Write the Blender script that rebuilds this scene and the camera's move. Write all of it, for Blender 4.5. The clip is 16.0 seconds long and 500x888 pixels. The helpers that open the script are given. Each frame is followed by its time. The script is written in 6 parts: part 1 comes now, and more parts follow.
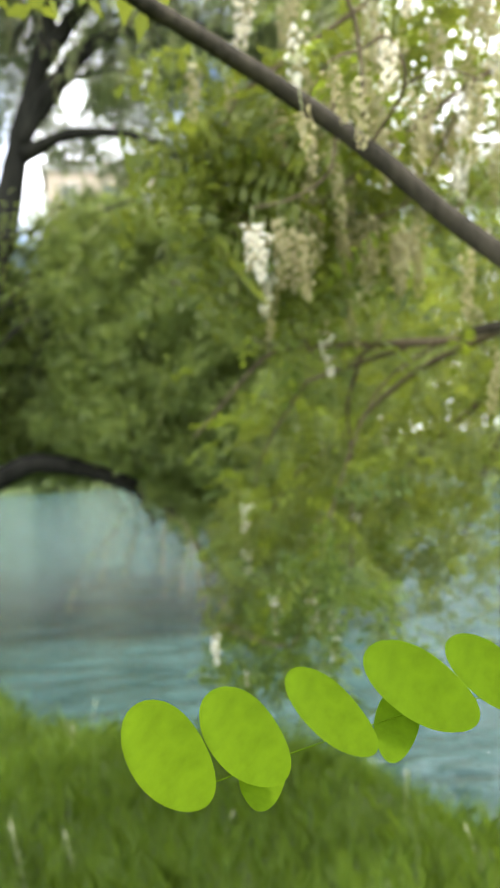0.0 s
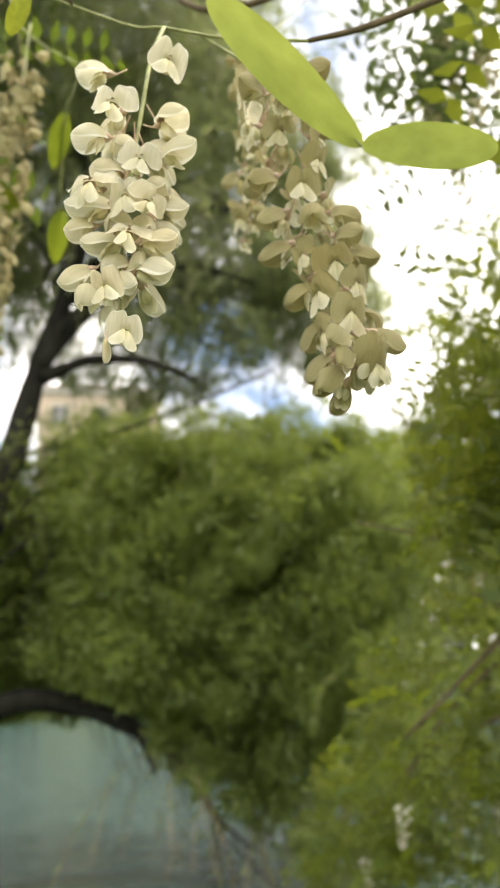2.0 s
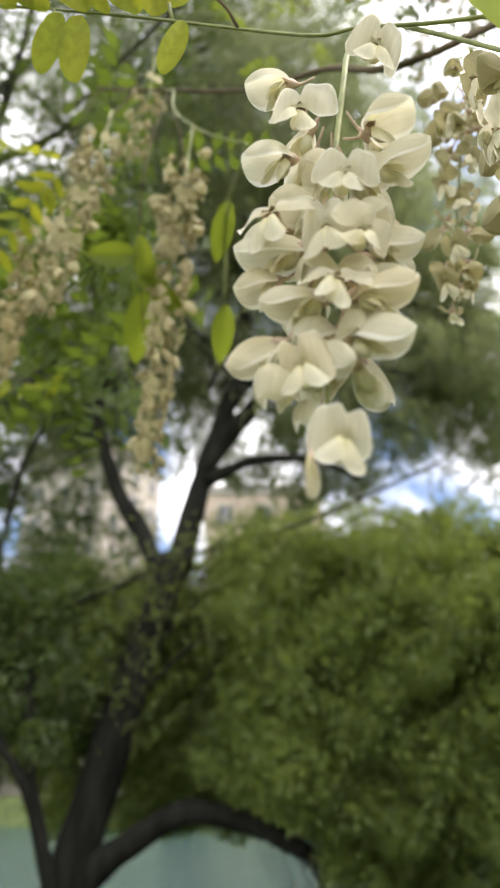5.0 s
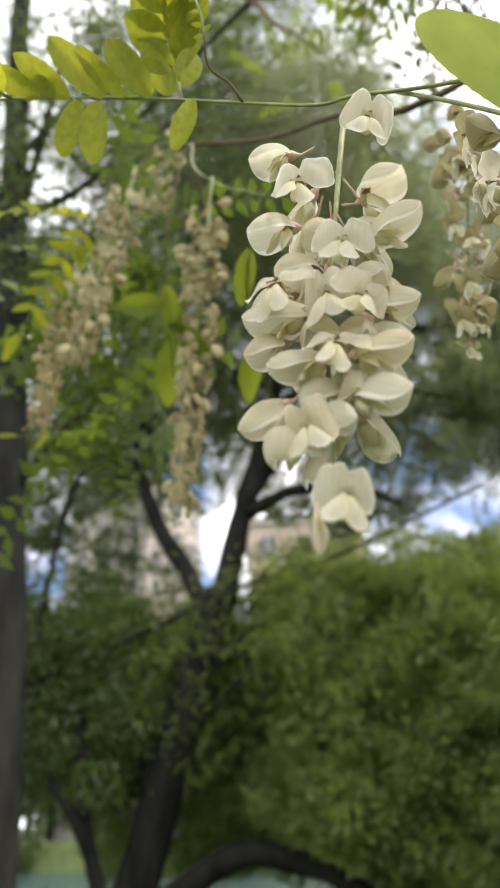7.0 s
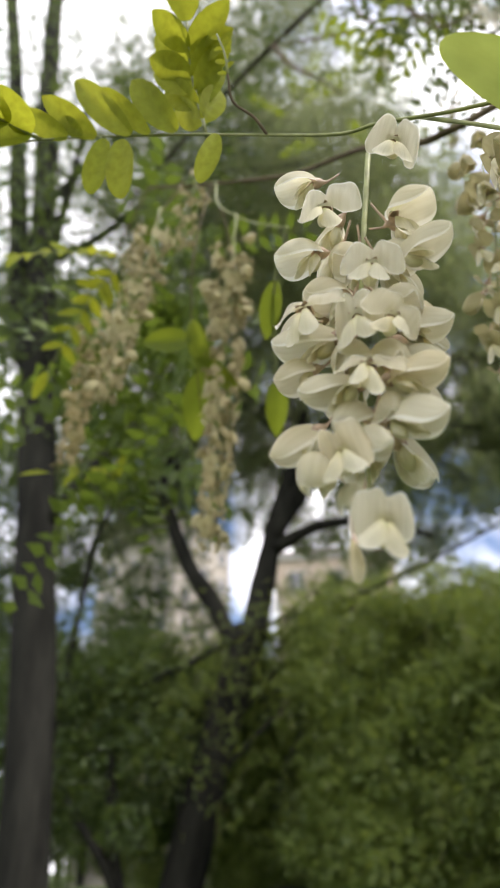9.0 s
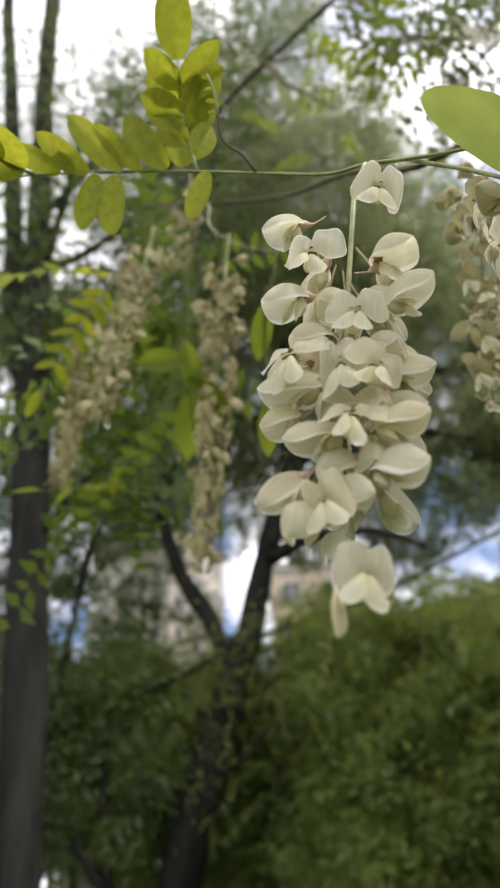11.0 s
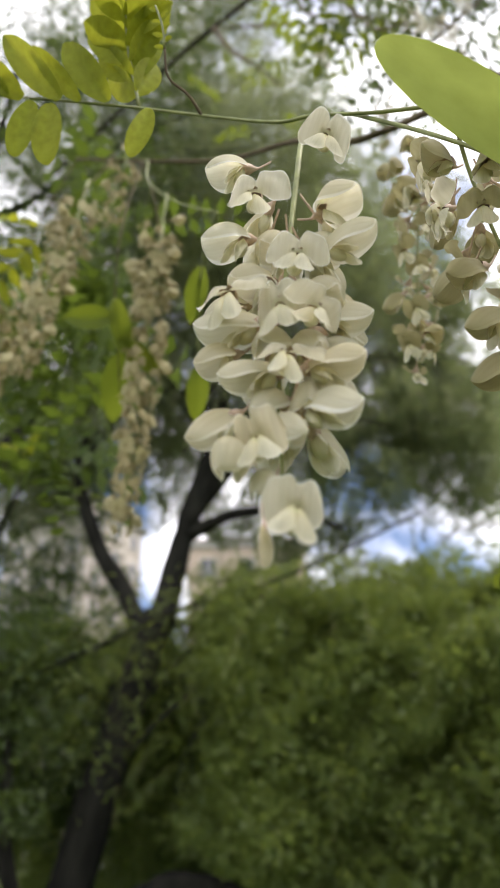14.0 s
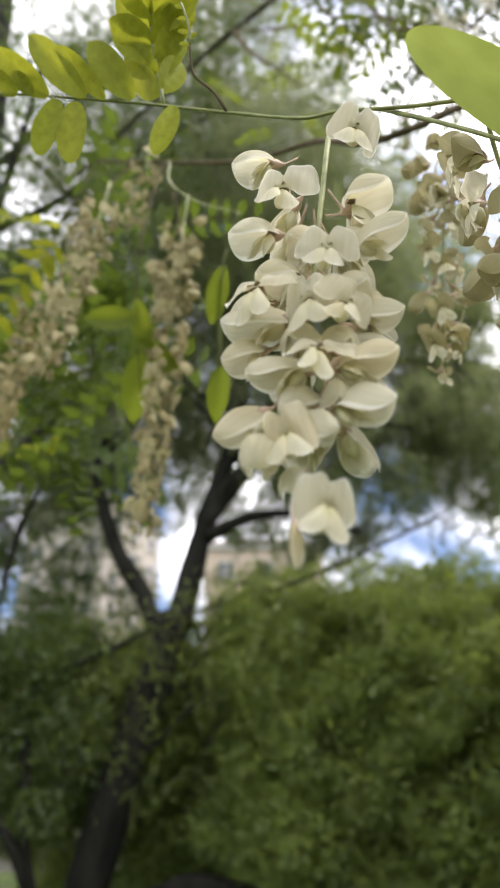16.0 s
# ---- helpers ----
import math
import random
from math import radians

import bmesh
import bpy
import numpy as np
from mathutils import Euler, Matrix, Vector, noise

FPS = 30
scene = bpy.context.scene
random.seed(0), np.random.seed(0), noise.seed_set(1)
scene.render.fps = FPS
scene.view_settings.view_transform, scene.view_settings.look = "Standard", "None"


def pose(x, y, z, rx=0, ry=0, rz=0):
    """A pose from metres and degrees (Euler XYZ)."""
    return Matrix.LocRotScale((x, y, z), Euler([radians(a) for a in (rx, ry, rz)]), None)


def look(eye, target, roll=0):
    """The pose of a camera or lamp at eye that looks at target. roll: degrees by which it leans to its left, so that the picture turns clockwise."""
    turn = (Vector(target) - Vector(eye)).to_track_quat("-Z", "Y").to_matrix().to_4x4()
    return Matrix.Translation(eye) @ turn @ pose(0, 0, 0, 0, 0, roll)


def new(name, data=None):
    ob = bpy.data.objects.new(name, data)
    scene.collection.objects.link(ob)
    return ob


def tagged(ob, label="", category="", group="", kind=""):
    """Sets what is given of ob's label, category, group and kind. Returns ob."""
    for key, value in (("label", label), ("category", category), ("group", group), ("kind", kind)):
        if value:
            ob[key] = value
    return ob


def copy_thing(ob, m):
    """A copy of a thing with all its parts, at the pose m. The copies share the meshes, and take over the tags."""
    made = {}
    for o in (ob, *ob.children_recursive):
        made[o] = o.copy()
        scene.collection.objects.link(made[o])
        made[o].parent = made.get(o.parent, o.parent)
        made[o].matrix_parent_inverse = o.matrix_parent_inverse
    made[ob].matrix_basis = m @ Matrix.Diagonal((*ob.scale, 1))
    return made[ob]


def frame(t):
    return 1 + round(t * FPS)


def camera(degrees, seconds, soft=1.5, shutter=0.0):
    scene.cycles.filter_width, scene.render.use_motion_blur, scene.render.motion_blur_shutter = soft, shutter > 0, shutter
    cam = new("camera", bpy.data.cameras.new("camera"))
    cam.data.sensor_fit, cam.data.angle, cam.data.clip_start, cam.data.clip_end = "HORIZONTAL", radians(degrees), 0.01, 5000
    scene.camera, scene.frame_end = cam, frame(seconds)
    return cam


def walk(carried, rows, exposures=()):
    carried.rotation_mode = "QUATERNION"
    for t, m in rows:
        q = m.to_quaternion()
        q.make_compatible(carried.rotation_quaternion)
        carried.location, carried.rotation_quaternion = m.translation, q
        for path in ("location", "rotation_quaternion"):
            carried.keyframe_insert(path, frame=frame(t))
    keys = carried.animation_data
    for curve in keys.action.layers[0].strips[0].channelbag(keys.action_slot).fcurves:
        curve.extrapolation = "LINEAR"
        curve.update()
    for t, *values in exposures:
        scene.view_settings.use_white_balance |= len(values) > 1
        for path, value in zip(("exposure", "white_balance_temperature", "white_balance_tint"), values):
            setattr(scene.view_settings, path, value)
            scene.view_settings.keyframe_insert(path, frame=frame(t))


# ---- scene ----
cam = camera(40.5, 16.0)
PATH = [
    (0, (0.192, -0.0288, 1.4804), (0.1385, 1.9703, 1.5013), -3.73),
    (0.5, (0.099, 0.0936, 1.4931), (0.0904, 2.0909, 1.5971), -4.31),
    (1, (0.0031, 0.195, 1.528), (0.0086, 2.1831, 1.7456), -4.35),
    (1.5, (-0.1617, 0.2722, 1.5886), (-0.1096, 2.2297, 1.9956), -4.01),
    (1.8, (-0.2471, 0.3165, 1.6327), (-0.1672, 2.24, 2.1749), -4.75),
    (2, (-0.2623, 0.329, 1.6505), (-0.2031, 2.2265, 2.2799), -3.87),
    (2.5, (-0.2750, 0.3755, 1.6964), (-0.2811, 2.2054, 2.5036), -3.15),
    (3, (-0.2923, 0.3873, 1.7116), (-0.3475, 2.1740, 2.6085), -2.35),
    (3.5, (-0.2907, 0.3959, 1.7151), (-0.3688, 2.1720, 2.6313), -3.02),
    (4, (-0.2824, 0.4060, 1.6966), (-0.4402, 2.1742, 2.6178), -2.86),
    (4.5, (-0.2810, 0.4087, 1.7069), (-0.5664, 2.1683, 2.6139), -1.90),
    (5, (-0.2885, 0.4209, 1.7033), (-0.6749, 2.1611, 2.6101), -0.31),
    (7.5, (-0.2780, 0.4084, 1.7040), (-0.7826, 2.0560, 2.7192), -1.62),
    (8, (-0.2778, 0.4107, 1.7054), (-0.8081, 2.0343, 2.7460), -1.43),
    (8.5, (-0.2826, 0.4150, 1.7039), (-0.8260, 2.0203, 2.7658), -1.15),
    (11, (-0.2774, 0.4073, 1.7103), (-0.7960, 1.9938, 2.8122), -1.42),
    (11.5, (-0.2817, 0.4150, 1.7083), (-0.7908, 2.0025, 2.8132), -1.25),
    (12, (-0.2793, 0.4108, 1.7097), (-0.7693, 2.0031, 2.8163), -1.37),
    (12.5, (-0.2774, 0.4111, 1.7099), (-0.7110, 2.0312, 2.7996), -1.76),
    (13, (-0.2818, 0.4146, 1.7078), (-0.6192, 2.0699, 2.7784), -2.09),
    (13.5, (-0.2820, 0.4146, 1.7087), (-0.5933, 2.0795, 2.7723), -2.13),
    (14, (-0.2816, 0.4151, 1.7038), (-0.5974, 2.0937, 2.7443), -2.23),
    (14.5, (-0.2781, 0.4164, 1.7028), (-0.6231, 2.0918, 2.7390), -1.08),
    (15, (-0.2836, 0.4229, 1.7033), (-0.6304, 2.0980, 2.7394), -1.07),
    (15.5, (-0.2833, 0.4225, 1.7038), (-0.6383, 2.0916, 2.7469), -1.24),
    (16, (-0.2848, 0.4177, 1.7045), (-0.6504, 2.0812, 2.7528), -1.06),
]
walk(cam, [(t, look(eye, aim, roll)) for t, eye, aim, roll in PATH],
     [(0, 1.58, 6200, 12), (0.5, 1.80, 6150, 16), (1.0, 1.82, 6250, 17), (1.5, 1.72, 6300, 18), (2.0, 0.94, 6950, 13), (2.5, 0.60, 6900, 13), (3.0, 0.23, 6600, 17), (4.0, 0.08, 6600, 16), (4.5, 0.52, 6500, 16), (5.0, 0.73, 6400, 16), (8.0, 0.52, 6300, 18), (12.5, 0.28, 6300, 18), (16, 0.53, 6250, 18)])
cam.data.dof.use_dof = True
cam.data.dof.focus_distance = 0.225
cam.data.dof.aperture_fstop = 18.0

# ---- world and sun ----
SUN_EL, SUN_AZ = radians(58), radians(105)      # azimuth from +y towards +x
world = bpy.data.worlds.new("sky")
scene.world = world
world.use_nodes = True
wn, wl = world.node_tree.nodes, world.node_tree.links
wn.clear()
w_out = wn.new("ShaderNodeOutputWorld")
w_bg = wn.new("ShaderNodeBackground")
w_sky = wn.new("ShaderNodeTexSky")
w_sky.sky_type, w_sky.sun_disc = "NISHITA", False
w_sky.sun_elevation, w_sky.sun_rotation = SUN_EL, SUN_AZ
w_sky.dust_density, w_sky.air_density = 2.0, 1.0
w_co = wn.new("ShaderNodeTexCoord")
w_noise = wn.new("ShaderNodeTexNoise")
w_noise.inputs["Scale"].default_value, w_noise.inputs["Detail"].default_value = 3.2, 7.0
w_ramp = wn.new("ShaderNodeValToRGB")
w_ramp.color_ramp.elements[0].position, w_ramp.color_ramp.elements[1].position = 0.425, 0.55
w_mix = wn.new("ShaderNodeMixRGB")
w_mix.inputs["Color2"].default_value = (13.5, 13.5, 13.2, 1)      # bright thin cloud
w_map = wn.new("ShaderNodeMapping")
w_map.inputs["Rotation"].default_value = (radians(15), 0, radians(54))
wl.new(w_co.outputs["Generated"], w_map.inputs["Vector"])
wl.new(w_map.outputs["Vector"], w_noise.inputs["Vector"])
wl.new(w_noise.outputs["Fac"], w_ramp.inputs["Fac"])
wl.new(w_ramp.outputs["Color"], w_mix.inputs["Fac"])
wl.new(w_sky.outputs["Color"], w_mix.inputs["Color1"])
wl.new(w_mix.outputs["Color"], w_bg.inputs["Color"])
w_bg.inputs["Strength"].default_value = 0.15
wl.new(w_bg.outputs["Background"], w_out.inputs["Surface"])

sun_data = bpy.data.lights.new("sun", "SUN")
sun_data.energy, sun_data.angle, sun_data.color = 2.4, radians(7), (1.0, 0.95, 0.86)
sun = new("sun", sun_data)
sun_dir = Vector((math.sin(SUN_AZ) * math.cos(SUN_EL), math.cos(SUN_AZ) * math.cos(SUN_EL), math.sin(SUN_EL)))
sun.matrix_world = look(sun_dir * 60, (0, 0, 0))


# ---- materials ----
def material(name):
    m = bpy.data.materials.new(name)
    m.use_nodes = True
    nt = m.node_tree
    nt.nodes.clear()
    out = nt.nodes.new("ShaderNodeOutputMaterial")
    return m, nt, nt.nodes, nt.links, out


def ramp(nodes, stops):
    r = nodes.new("ShaderNodeValToRGB")
    els = r.color_ramp.elements
    while len(els) < len(stops):
        els.new(0.5)
    for e, (p, c) in zip(els, stops):
        e.position, e.color = p, (*c, 1)
    return r


def leafy(name, dark, light, glow, through_part=0.45, rough=0.5, per="island", scale=60.0, spec=0.35):
    """Thin leaf: gloss and diffuse on the face, coloured light through it."""
    m, nt, n, l, out = material(name)
    if per == "island":
        src = n.new("ShaderNodeNewGeometry").outputs["Random Per Island"]
    else:
        src = n.new("ShaderNodeObjectInfo").outputs["Random"]
    tone = ramp(n, [(0.0, dark), (1.0, light)])
    l.new(src, tone.inputs["Fac"])
    co = n.new("ShaderNodeTexCoord")
    noise_a = n.new("ShaderNodeTexNoise")
    noise_a.inputs["Scale"].default_value, noise_a.inputs["Detail"].default_value = scale, 4
    l.new(co.outputs["Object"], noise_a.inputs["Vector"])
    mul = n.new("ShaderNodeMixRGB")
    mul.blend_type = "MULTIPLY"
    mul.inputs["Fac"].default_value = 0.55
    grey = ramp(n, [(0.3, (0.55, 0.55, 0.5)), (0.7, (1, 1, 1))])
    l.new(noise_a.outputs["Fac"], grey.inputs["Fac"])
    l.new(tone.outputs["Color"], mul.inputs["Color1"])
    l.new(grey.outputs["Color"], mul.inputs["Color2"])
    bs = n.new("ShaderNodeBsdfPrincipled")
    bs.inputs["Roughness"].default_value = rough
    bs.inputs["Specular IOR Level"].default_value = spec
    l.new(mul.outputs["Color"], bs.inputs["Base Color"])
    tr = n.new("ShaderNodeBsdfTranslucent")
    tint = n.new("ShaderNodeMixRGB")
    tint.blend_type = "MULTIPLY"
    tint.inputs["Fac"].default_value = 0.5
    tint.inputs["Color1"].default_value = (*glow, 1)
    l.new(grey.outputs["Color"], tint.inputs["Color2"])
    l.new(tint.outputs["Color"], tr.inputs["Color"])
    mix = n.new("ShaderNodeMixShader")
    mix.inputs["Fac"].default_value = through_part
    l.new(bs.outputs["BSDF"], mix.inputs[1])
    l.new(tr.outputs["BSDF"], mix.inputs[2])
    l.new(mix.outputs["Shader"], out.inputs["Surface"])
    return m


def petal(name, base, rim, through_part=0.38, vein=0.3, mid=None):
    """Petal: UV's v runs from the claw to the rim; fine veins run along it."""
    m, nt, n, l, out = material(name)
    uv = n.new("ShaderNodeUVMap")
    uv.uv_map = "UVMap"
    sep = n.new("ShaderNodeSeparateXYZ")
    l.new(uv.outputs["UV"], sep.inputs["Vector"])
    mid = mid or tuple(0.3 * b + 0.7 * r for b, r in zip(base, rim))
    # the rim is toned lighter than the middle, a painted edge highlight
    tone = ramp(n, [(0.0, base), (0.35, mid), (0.86, tuple(0.7 * m_ + 0.3 * r for m_, r in zip(mid, rim))), (1.0, rim)])
    l.new(sep.outputs["Y"], tone.inputs["Fac"])
    info = n.new("ShaderNodeObjectInfo")
    fade = ramp(n, [(0.0, (1, 1, 1)), (0.8, (0.96, 0.94, 0.88)), (1.0, (0.93, 0.88, 0.77))])
    l.new(info.outputs["Random"], fade.inputs["Fac"])
    mul = n.new("ShaderNodeMixRGB")
    mul.blend_type = "MULTIPLY"
    mul.inputs["Fac"].default_value = 1.0
    l.new(tone.outputs["Color"], mul.inputs["Color1"])
    l.new(fade.outputs["Color"], mul.inputs["Color2"])
    streak = n.new("ShaderNodeMixRGB")
    streak.blend_type = "MULTIPLY"
    streak.inputs["Fac"].default_value = 1.0
    blot = ramp(n, [(0.3, (0.92, 0.91, 0.85)), (0.62, (1.0, 1.0, 1.0))])
    mp = n.new("ShaderNodeMapping")
    mp.inputs["Scale"].default_value = (16, 2.0, 1)
    l.new(uv.outputs["UV"], mp.inputs["Vector"])
    nz = n.new("ShaderNodeTexNoise")
    nz.inputs["Scale"].default_value, nz.inputs["Detail"].default_value = 1.0, 3
    l.new(mp.outputs["Vector"], nz.inputs["Vector"])
    bump = n.new("ShaderNodeBump")
    bump.inputs["Strength"].default_value, bump.inputs["Distance"].default_value = vein, 0.0006
    l.new(nz.outputs["Fac"], bump.inputs["Height"])
    bs = n.new("ShaderNodeBsdfPrincipled")
    bs.inputs["Roughness"].default_value = 0.6
    bs.inputs["Specular IOR Level"].default_value = 0.25
    bs.inputs["Sheen Weight"].default_value = 0.15
    l.new(nz.outputs["Fac"], blot.inputs["Fac"])
    l.new(mul.outputs["Color"], streak.inputs["Color1"])
    l.new(blot.outputs["Color"], streak.inputs["Color2"])
    l.new(streak.outputs["Color"], bs.inputs["Base Color"])
    l.new(bump.outputs["Normal"], bs.inputs["Normal"])
    tr = n.new("ShaderNodeBsdfTranslucent")
    l.new(streak.outputs["Color"], tr.inputs["Color"])
    l.new(bump.outputs["Normal"], tr.inputs["Normal"])
    mix = n.new("ShaderNodeMixShader")
    mix.inputs["Fac"].default_value = through_part
    l.new(bs.outputs["BSDF"], mix.inputs[1])
    l.new(tr.outputs["BSDF"], mix.inputs[2])
    l.new(mix.outputs["Shader"], out.inputs["Surface"])
    return m


def barky(name, dark, light, scale=8.0, rough=0.9, depth=0.02, stretch=(1, 1, 0.22)):
    m, nt, n, l, out = material(name)
    co = n.new("ShaderNodeTexCoord")
    mp = n.new("ShaderNodeMapping")
    mp.inputs["Scale"].default_value = stretch
    l.new(co.outputs["Object"], mp.inputs["Vector"])
    nz = n.new("ShaderNodeTexNoise")
    nz.inputs["Scale"].default_value, nz.inputs["Detail"].default_value = scale, 8
    nz.inputs["Roughness"].default_value = 0.65
    l.new(mp.outputs["Vector"], nz.inputs["Vector"])
    tone = ramp(n, [(0.32, dark), (0.7, light)])
    l.new(nz.outputs["Fac"], tone.inputs["Fac"])
    bump = n.new("ShaderNodeBump")
    bump.inputs["Strength"].default_value, bump.inputs["Distance"].default_value = 0.9, depth
    l.new(nz.outputs["Fac"], bump.inputs["Height"])
    bs = n.new("ShaderNodeBsdfPrincipled")
    bs.inputs["Roughness"].default_value = rough
    bs.inputs["Specular IOR Level"].default_value = 0.1
    l.new(tone.outputs["Color"], bs.inputs["Base Color"])
    l.new(bump.outputs["Normal"], bs.inputs["Normal"])
    l.new(bs.outputs["BSDF"], out.inputs["Surface"])
    return m


def plain(name, color, rough=0.6, scale=3.0, spread=0.25, bump_d=0.0):
    m, nt, n, l, out = material(name)
    co = n.new("ShaderNodeTexCoord")
    nz = n.new("ShaderNodeTexNoise")
    nz.inputs["Scale"].default_value, nz.inputs["Detail"].default_value = scale, 7
    l.new(co.outputs["Object"], nz.inputs["Vector"])
    lo = tuple(c * (1 - spread) for c in color)
    hi = tuple(min(1, c * (1 + spread)) for c in color)
    tone = ramp(n, [(0.3, lo), (0.7, hi)])
    l.new(nz.outputs["Fac"], tone.inputs["Fac"])
    bs = n.new("ShaderNodeBsdfPrincipled")
    bs.inputs["Roughness"].default_value = rough
    l.new(tone.outputs["Color"], bs.inputs["Base Color"])
    if bump_d:
        bump = n.new("ShaderNodeBump")
        bump.inputs["Strength"].default_value, bump.inputs["Distance"].default_value = 0.8, bump_d
        l.new(nz.outputs["Fac"], bump.inputs["Height"])
        l.new(bump.outputs["Normal"], bs.inputs["Normal"])
    l.new(bs.outputs["BSDF"], out.inputs["Surface"])
    return m


def water_material():
    m, nt, n, l, out = material("river_water")
    co = n.new("ShaderNodeTexCoord")
    mp = n.new("ShaderNodeMapping")
    mp.inputs["Scale"].default_value = (0.55, 1.6, 1)
    mp.inputs["Rotation"].default_value = (0, 0, radians(-12))
    l.new(co.outputs["Object"], mp.inputs["Vector"])
    big = n.new("ShaderNodeTexNoise")
    big.inputs["Scale"].default_value, big.inputs["Detail"].default_value = 1.9, 6
    big.inputs["Distortion"].default_value = 0.6
    l.new(mp.outputs["Vector"], big.inputs["Vector"])
    small = n.new("ShaderNodeTexNoise")
    small.inputs["Scale"].default_value, small.inputs["Detail"].default_value = 6.5, 5
    l.new(mp.outputs["Vector"], small.inputs["Vector"])
    tone = ramp(n, [(0.3, (0.019, 0.047, 0.043)), (0.7, (0.048, 0.094, 0.086))])
    l.new(big.outputs["Fac"], tone.inputs["Fac"])
    b1 = n.new("ShaderNodeBump")
    b1.inputs["Strength"].default_value, b1.inputs["Distance"].default_value = 1.0, 0.30
    l.new(big.outputs["Fac"], b1.inputs["Height"])
    b2 = n.new("ShaderNodeBump")
    b2.inputs["Strength"].default_value, b2.inputs["Distance"].default_value = 1.0, 0.075
    l.new(small.outputs["Fac"], b2.inputs["Height"])
    l.new(b1.outputs["Normal"], b2.inputs["Normal"])
    bs = n.new("ShaderNodeBsdfPrincipled")
    bs.inputs["Roughness"].default_value, bs.inputs["IOR"].default_value = 0.10, 1.33
    l.new(tone.outputs["Color"], bs.inputs["Base Color"])
    l.new(b2.outputs["Normal"], bs.inputs["Normal"])
    l.new(bs.outputs["BSDF"], out.inputs["Surface"])
    return m


# near-white rim and lower mid tone paint in lit margins and shadowed insides
M_PETAL = petal("petal_cream", (0.62, 0.61, 0.27), (0.98, 0.97, 0.90), 0.58, mid=(0.73, 0.695, 0.51))
M_WING = petal("petal_wing", (0.66, 0.645, 0.34), (0.95, 0.93, 0.84), 0.5, mid=(0.76, 0.73, 0.54))
M_KEEL = petal("petal_keel", (0.60, 0.60, 0.30), (0.83, 0.80, 0.62), 0.3)
# withered petal, darkened further to hold the shade on the rear blossom
M_FADED_SHADED = petal("petal_faded_shaded", (0.27, 0.22, 0.07), (0.43, 0.38, 0.20), 0.45)
# duller petal, its tone lowered for shade as well as for age
M_PAST_SHADED = petal("petal_past_shaded", (0.26, 0.225, 0.07), (0.47, 0.43, 0.235), 0.42)
M_CALYX = plain("calyx_red", (0.50, 0.37, 0.26), 0.6, 400, 0.3)
M_STALK = plain("stalk_green", (0.24, 0.26, 0.09), 0.55, 180, 0.3)
M_TWIG = barky("twig_bark", (0.075, 0.06, 0.035), (0.17, 0.13, 0.08), 90, 0.8, 0.001)
M_LIMB = barky("limb_bark", (0.022, 0.02, 0.014), (0.07, 0.06, 0.042), 45, 0.9, 0.004)
# bark set near black, with the canopy's shade worked into its colour
M_BARK_SHADED = barky("willow_bark_shaded", (0.009, 0.009, 0.007), (0.033, 0.032, 0.025), 5, 0.95, 0.05)
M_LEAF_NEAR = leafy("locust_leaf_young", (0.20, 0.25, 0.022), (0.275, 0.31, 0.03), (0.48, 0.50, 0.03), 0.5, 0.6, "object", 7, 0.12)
# broad leaf: raised tone that carries its lit, hazy look in the colour
M_LEAF_LIT = leafy("locust_leaf_pale_lit", (0.25, 0.325, 0.075), (0.32, 0.395, 0.105), (0.54, 0.62, 0.13), 0.5, 0.55, "object", 5, 0.12)
# top leaves: the grey in this tone is painted haze
M_LEAF_HAZED = leafy("locust_leaf_top_hazed", (0.06, 0.085, 0.03), (0.13, 0.16, 0.055), (0.20, 0.26, 0.08), 0.4, 0.5, "island", 30)
M_LEAF_LOW = leafy("locust_leaf_green", (0.085, 0.15, 0.004), (0.115, 0.185, 0.006), (0.24, 0.38, 0.003), 0.5, 0.9, "object", 6, 0.05)
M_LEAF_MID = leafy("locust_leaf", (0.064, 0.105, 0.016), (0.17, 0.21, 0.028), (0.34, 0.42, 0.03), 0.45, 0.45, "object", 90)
M_LEAF_STUFF = leafy("locust_foliage", (0.055, 0.088, 0.015), (0.148, 0.172, 0.030), (0.29, 0.335, 0.034), 0.45, 0.5, "island", 30)
# darker leaf tone for the low tips and behind the second row
M_LEAF_DARK = leafy("locust_leaf_dark", (0.05, 0.09, 0.015), (0.11, 0.15, 0.025), (0.20, 0.28, 0.03), 0.4, 0.5, "island", 30)
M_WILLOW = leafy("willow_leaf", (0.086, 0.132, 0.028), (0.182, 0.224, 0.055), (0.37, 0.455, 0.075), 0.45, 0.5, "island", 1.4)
# willow leaf for the high crown, greyed and lightened to paint in haze
M_WILLOW_HAZED = leafy("willow_leaf_high_hazed", (0.10, 0.135, 0.06), (0.19, 0.225, 0.095), (0.46, 0.53, 0.20), 0.5, 0.5, "island", 1.0)
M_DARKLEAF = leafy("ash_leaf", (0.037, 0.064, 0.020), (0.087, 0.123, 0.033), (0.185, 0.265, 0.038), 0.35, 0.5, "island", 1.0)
# ash leaf again, with haze and backlight painted into a lighter tone
M_ASH_HAZED = leafy("ash_leaf_high_hazed", (0.085, 0.11, 0.055), (0.16, 0.19, 0.10), (0.40, 0.45, 0.20), 0.5, 0.5, "island", 1.0)
M_FARLEAF = leafy("far_leaf", (0.045, 0.08, 0.02), (0.11, 0.15, 0.035), (0.16, 0.22, 0.04), 0.3, 0.6, "island", 0.3)
M_GRASS = leafy("grass_blade", (0.045, 0.09, 0.009), (0.13, 0.19, 0.02), (0.24, 0.36, 0.02), 0.4, 0.5, "island", 4)
M_SEED = plain("grass_seed", (0.42, 0.42, 0.24), 0.8, 60, 0.2)
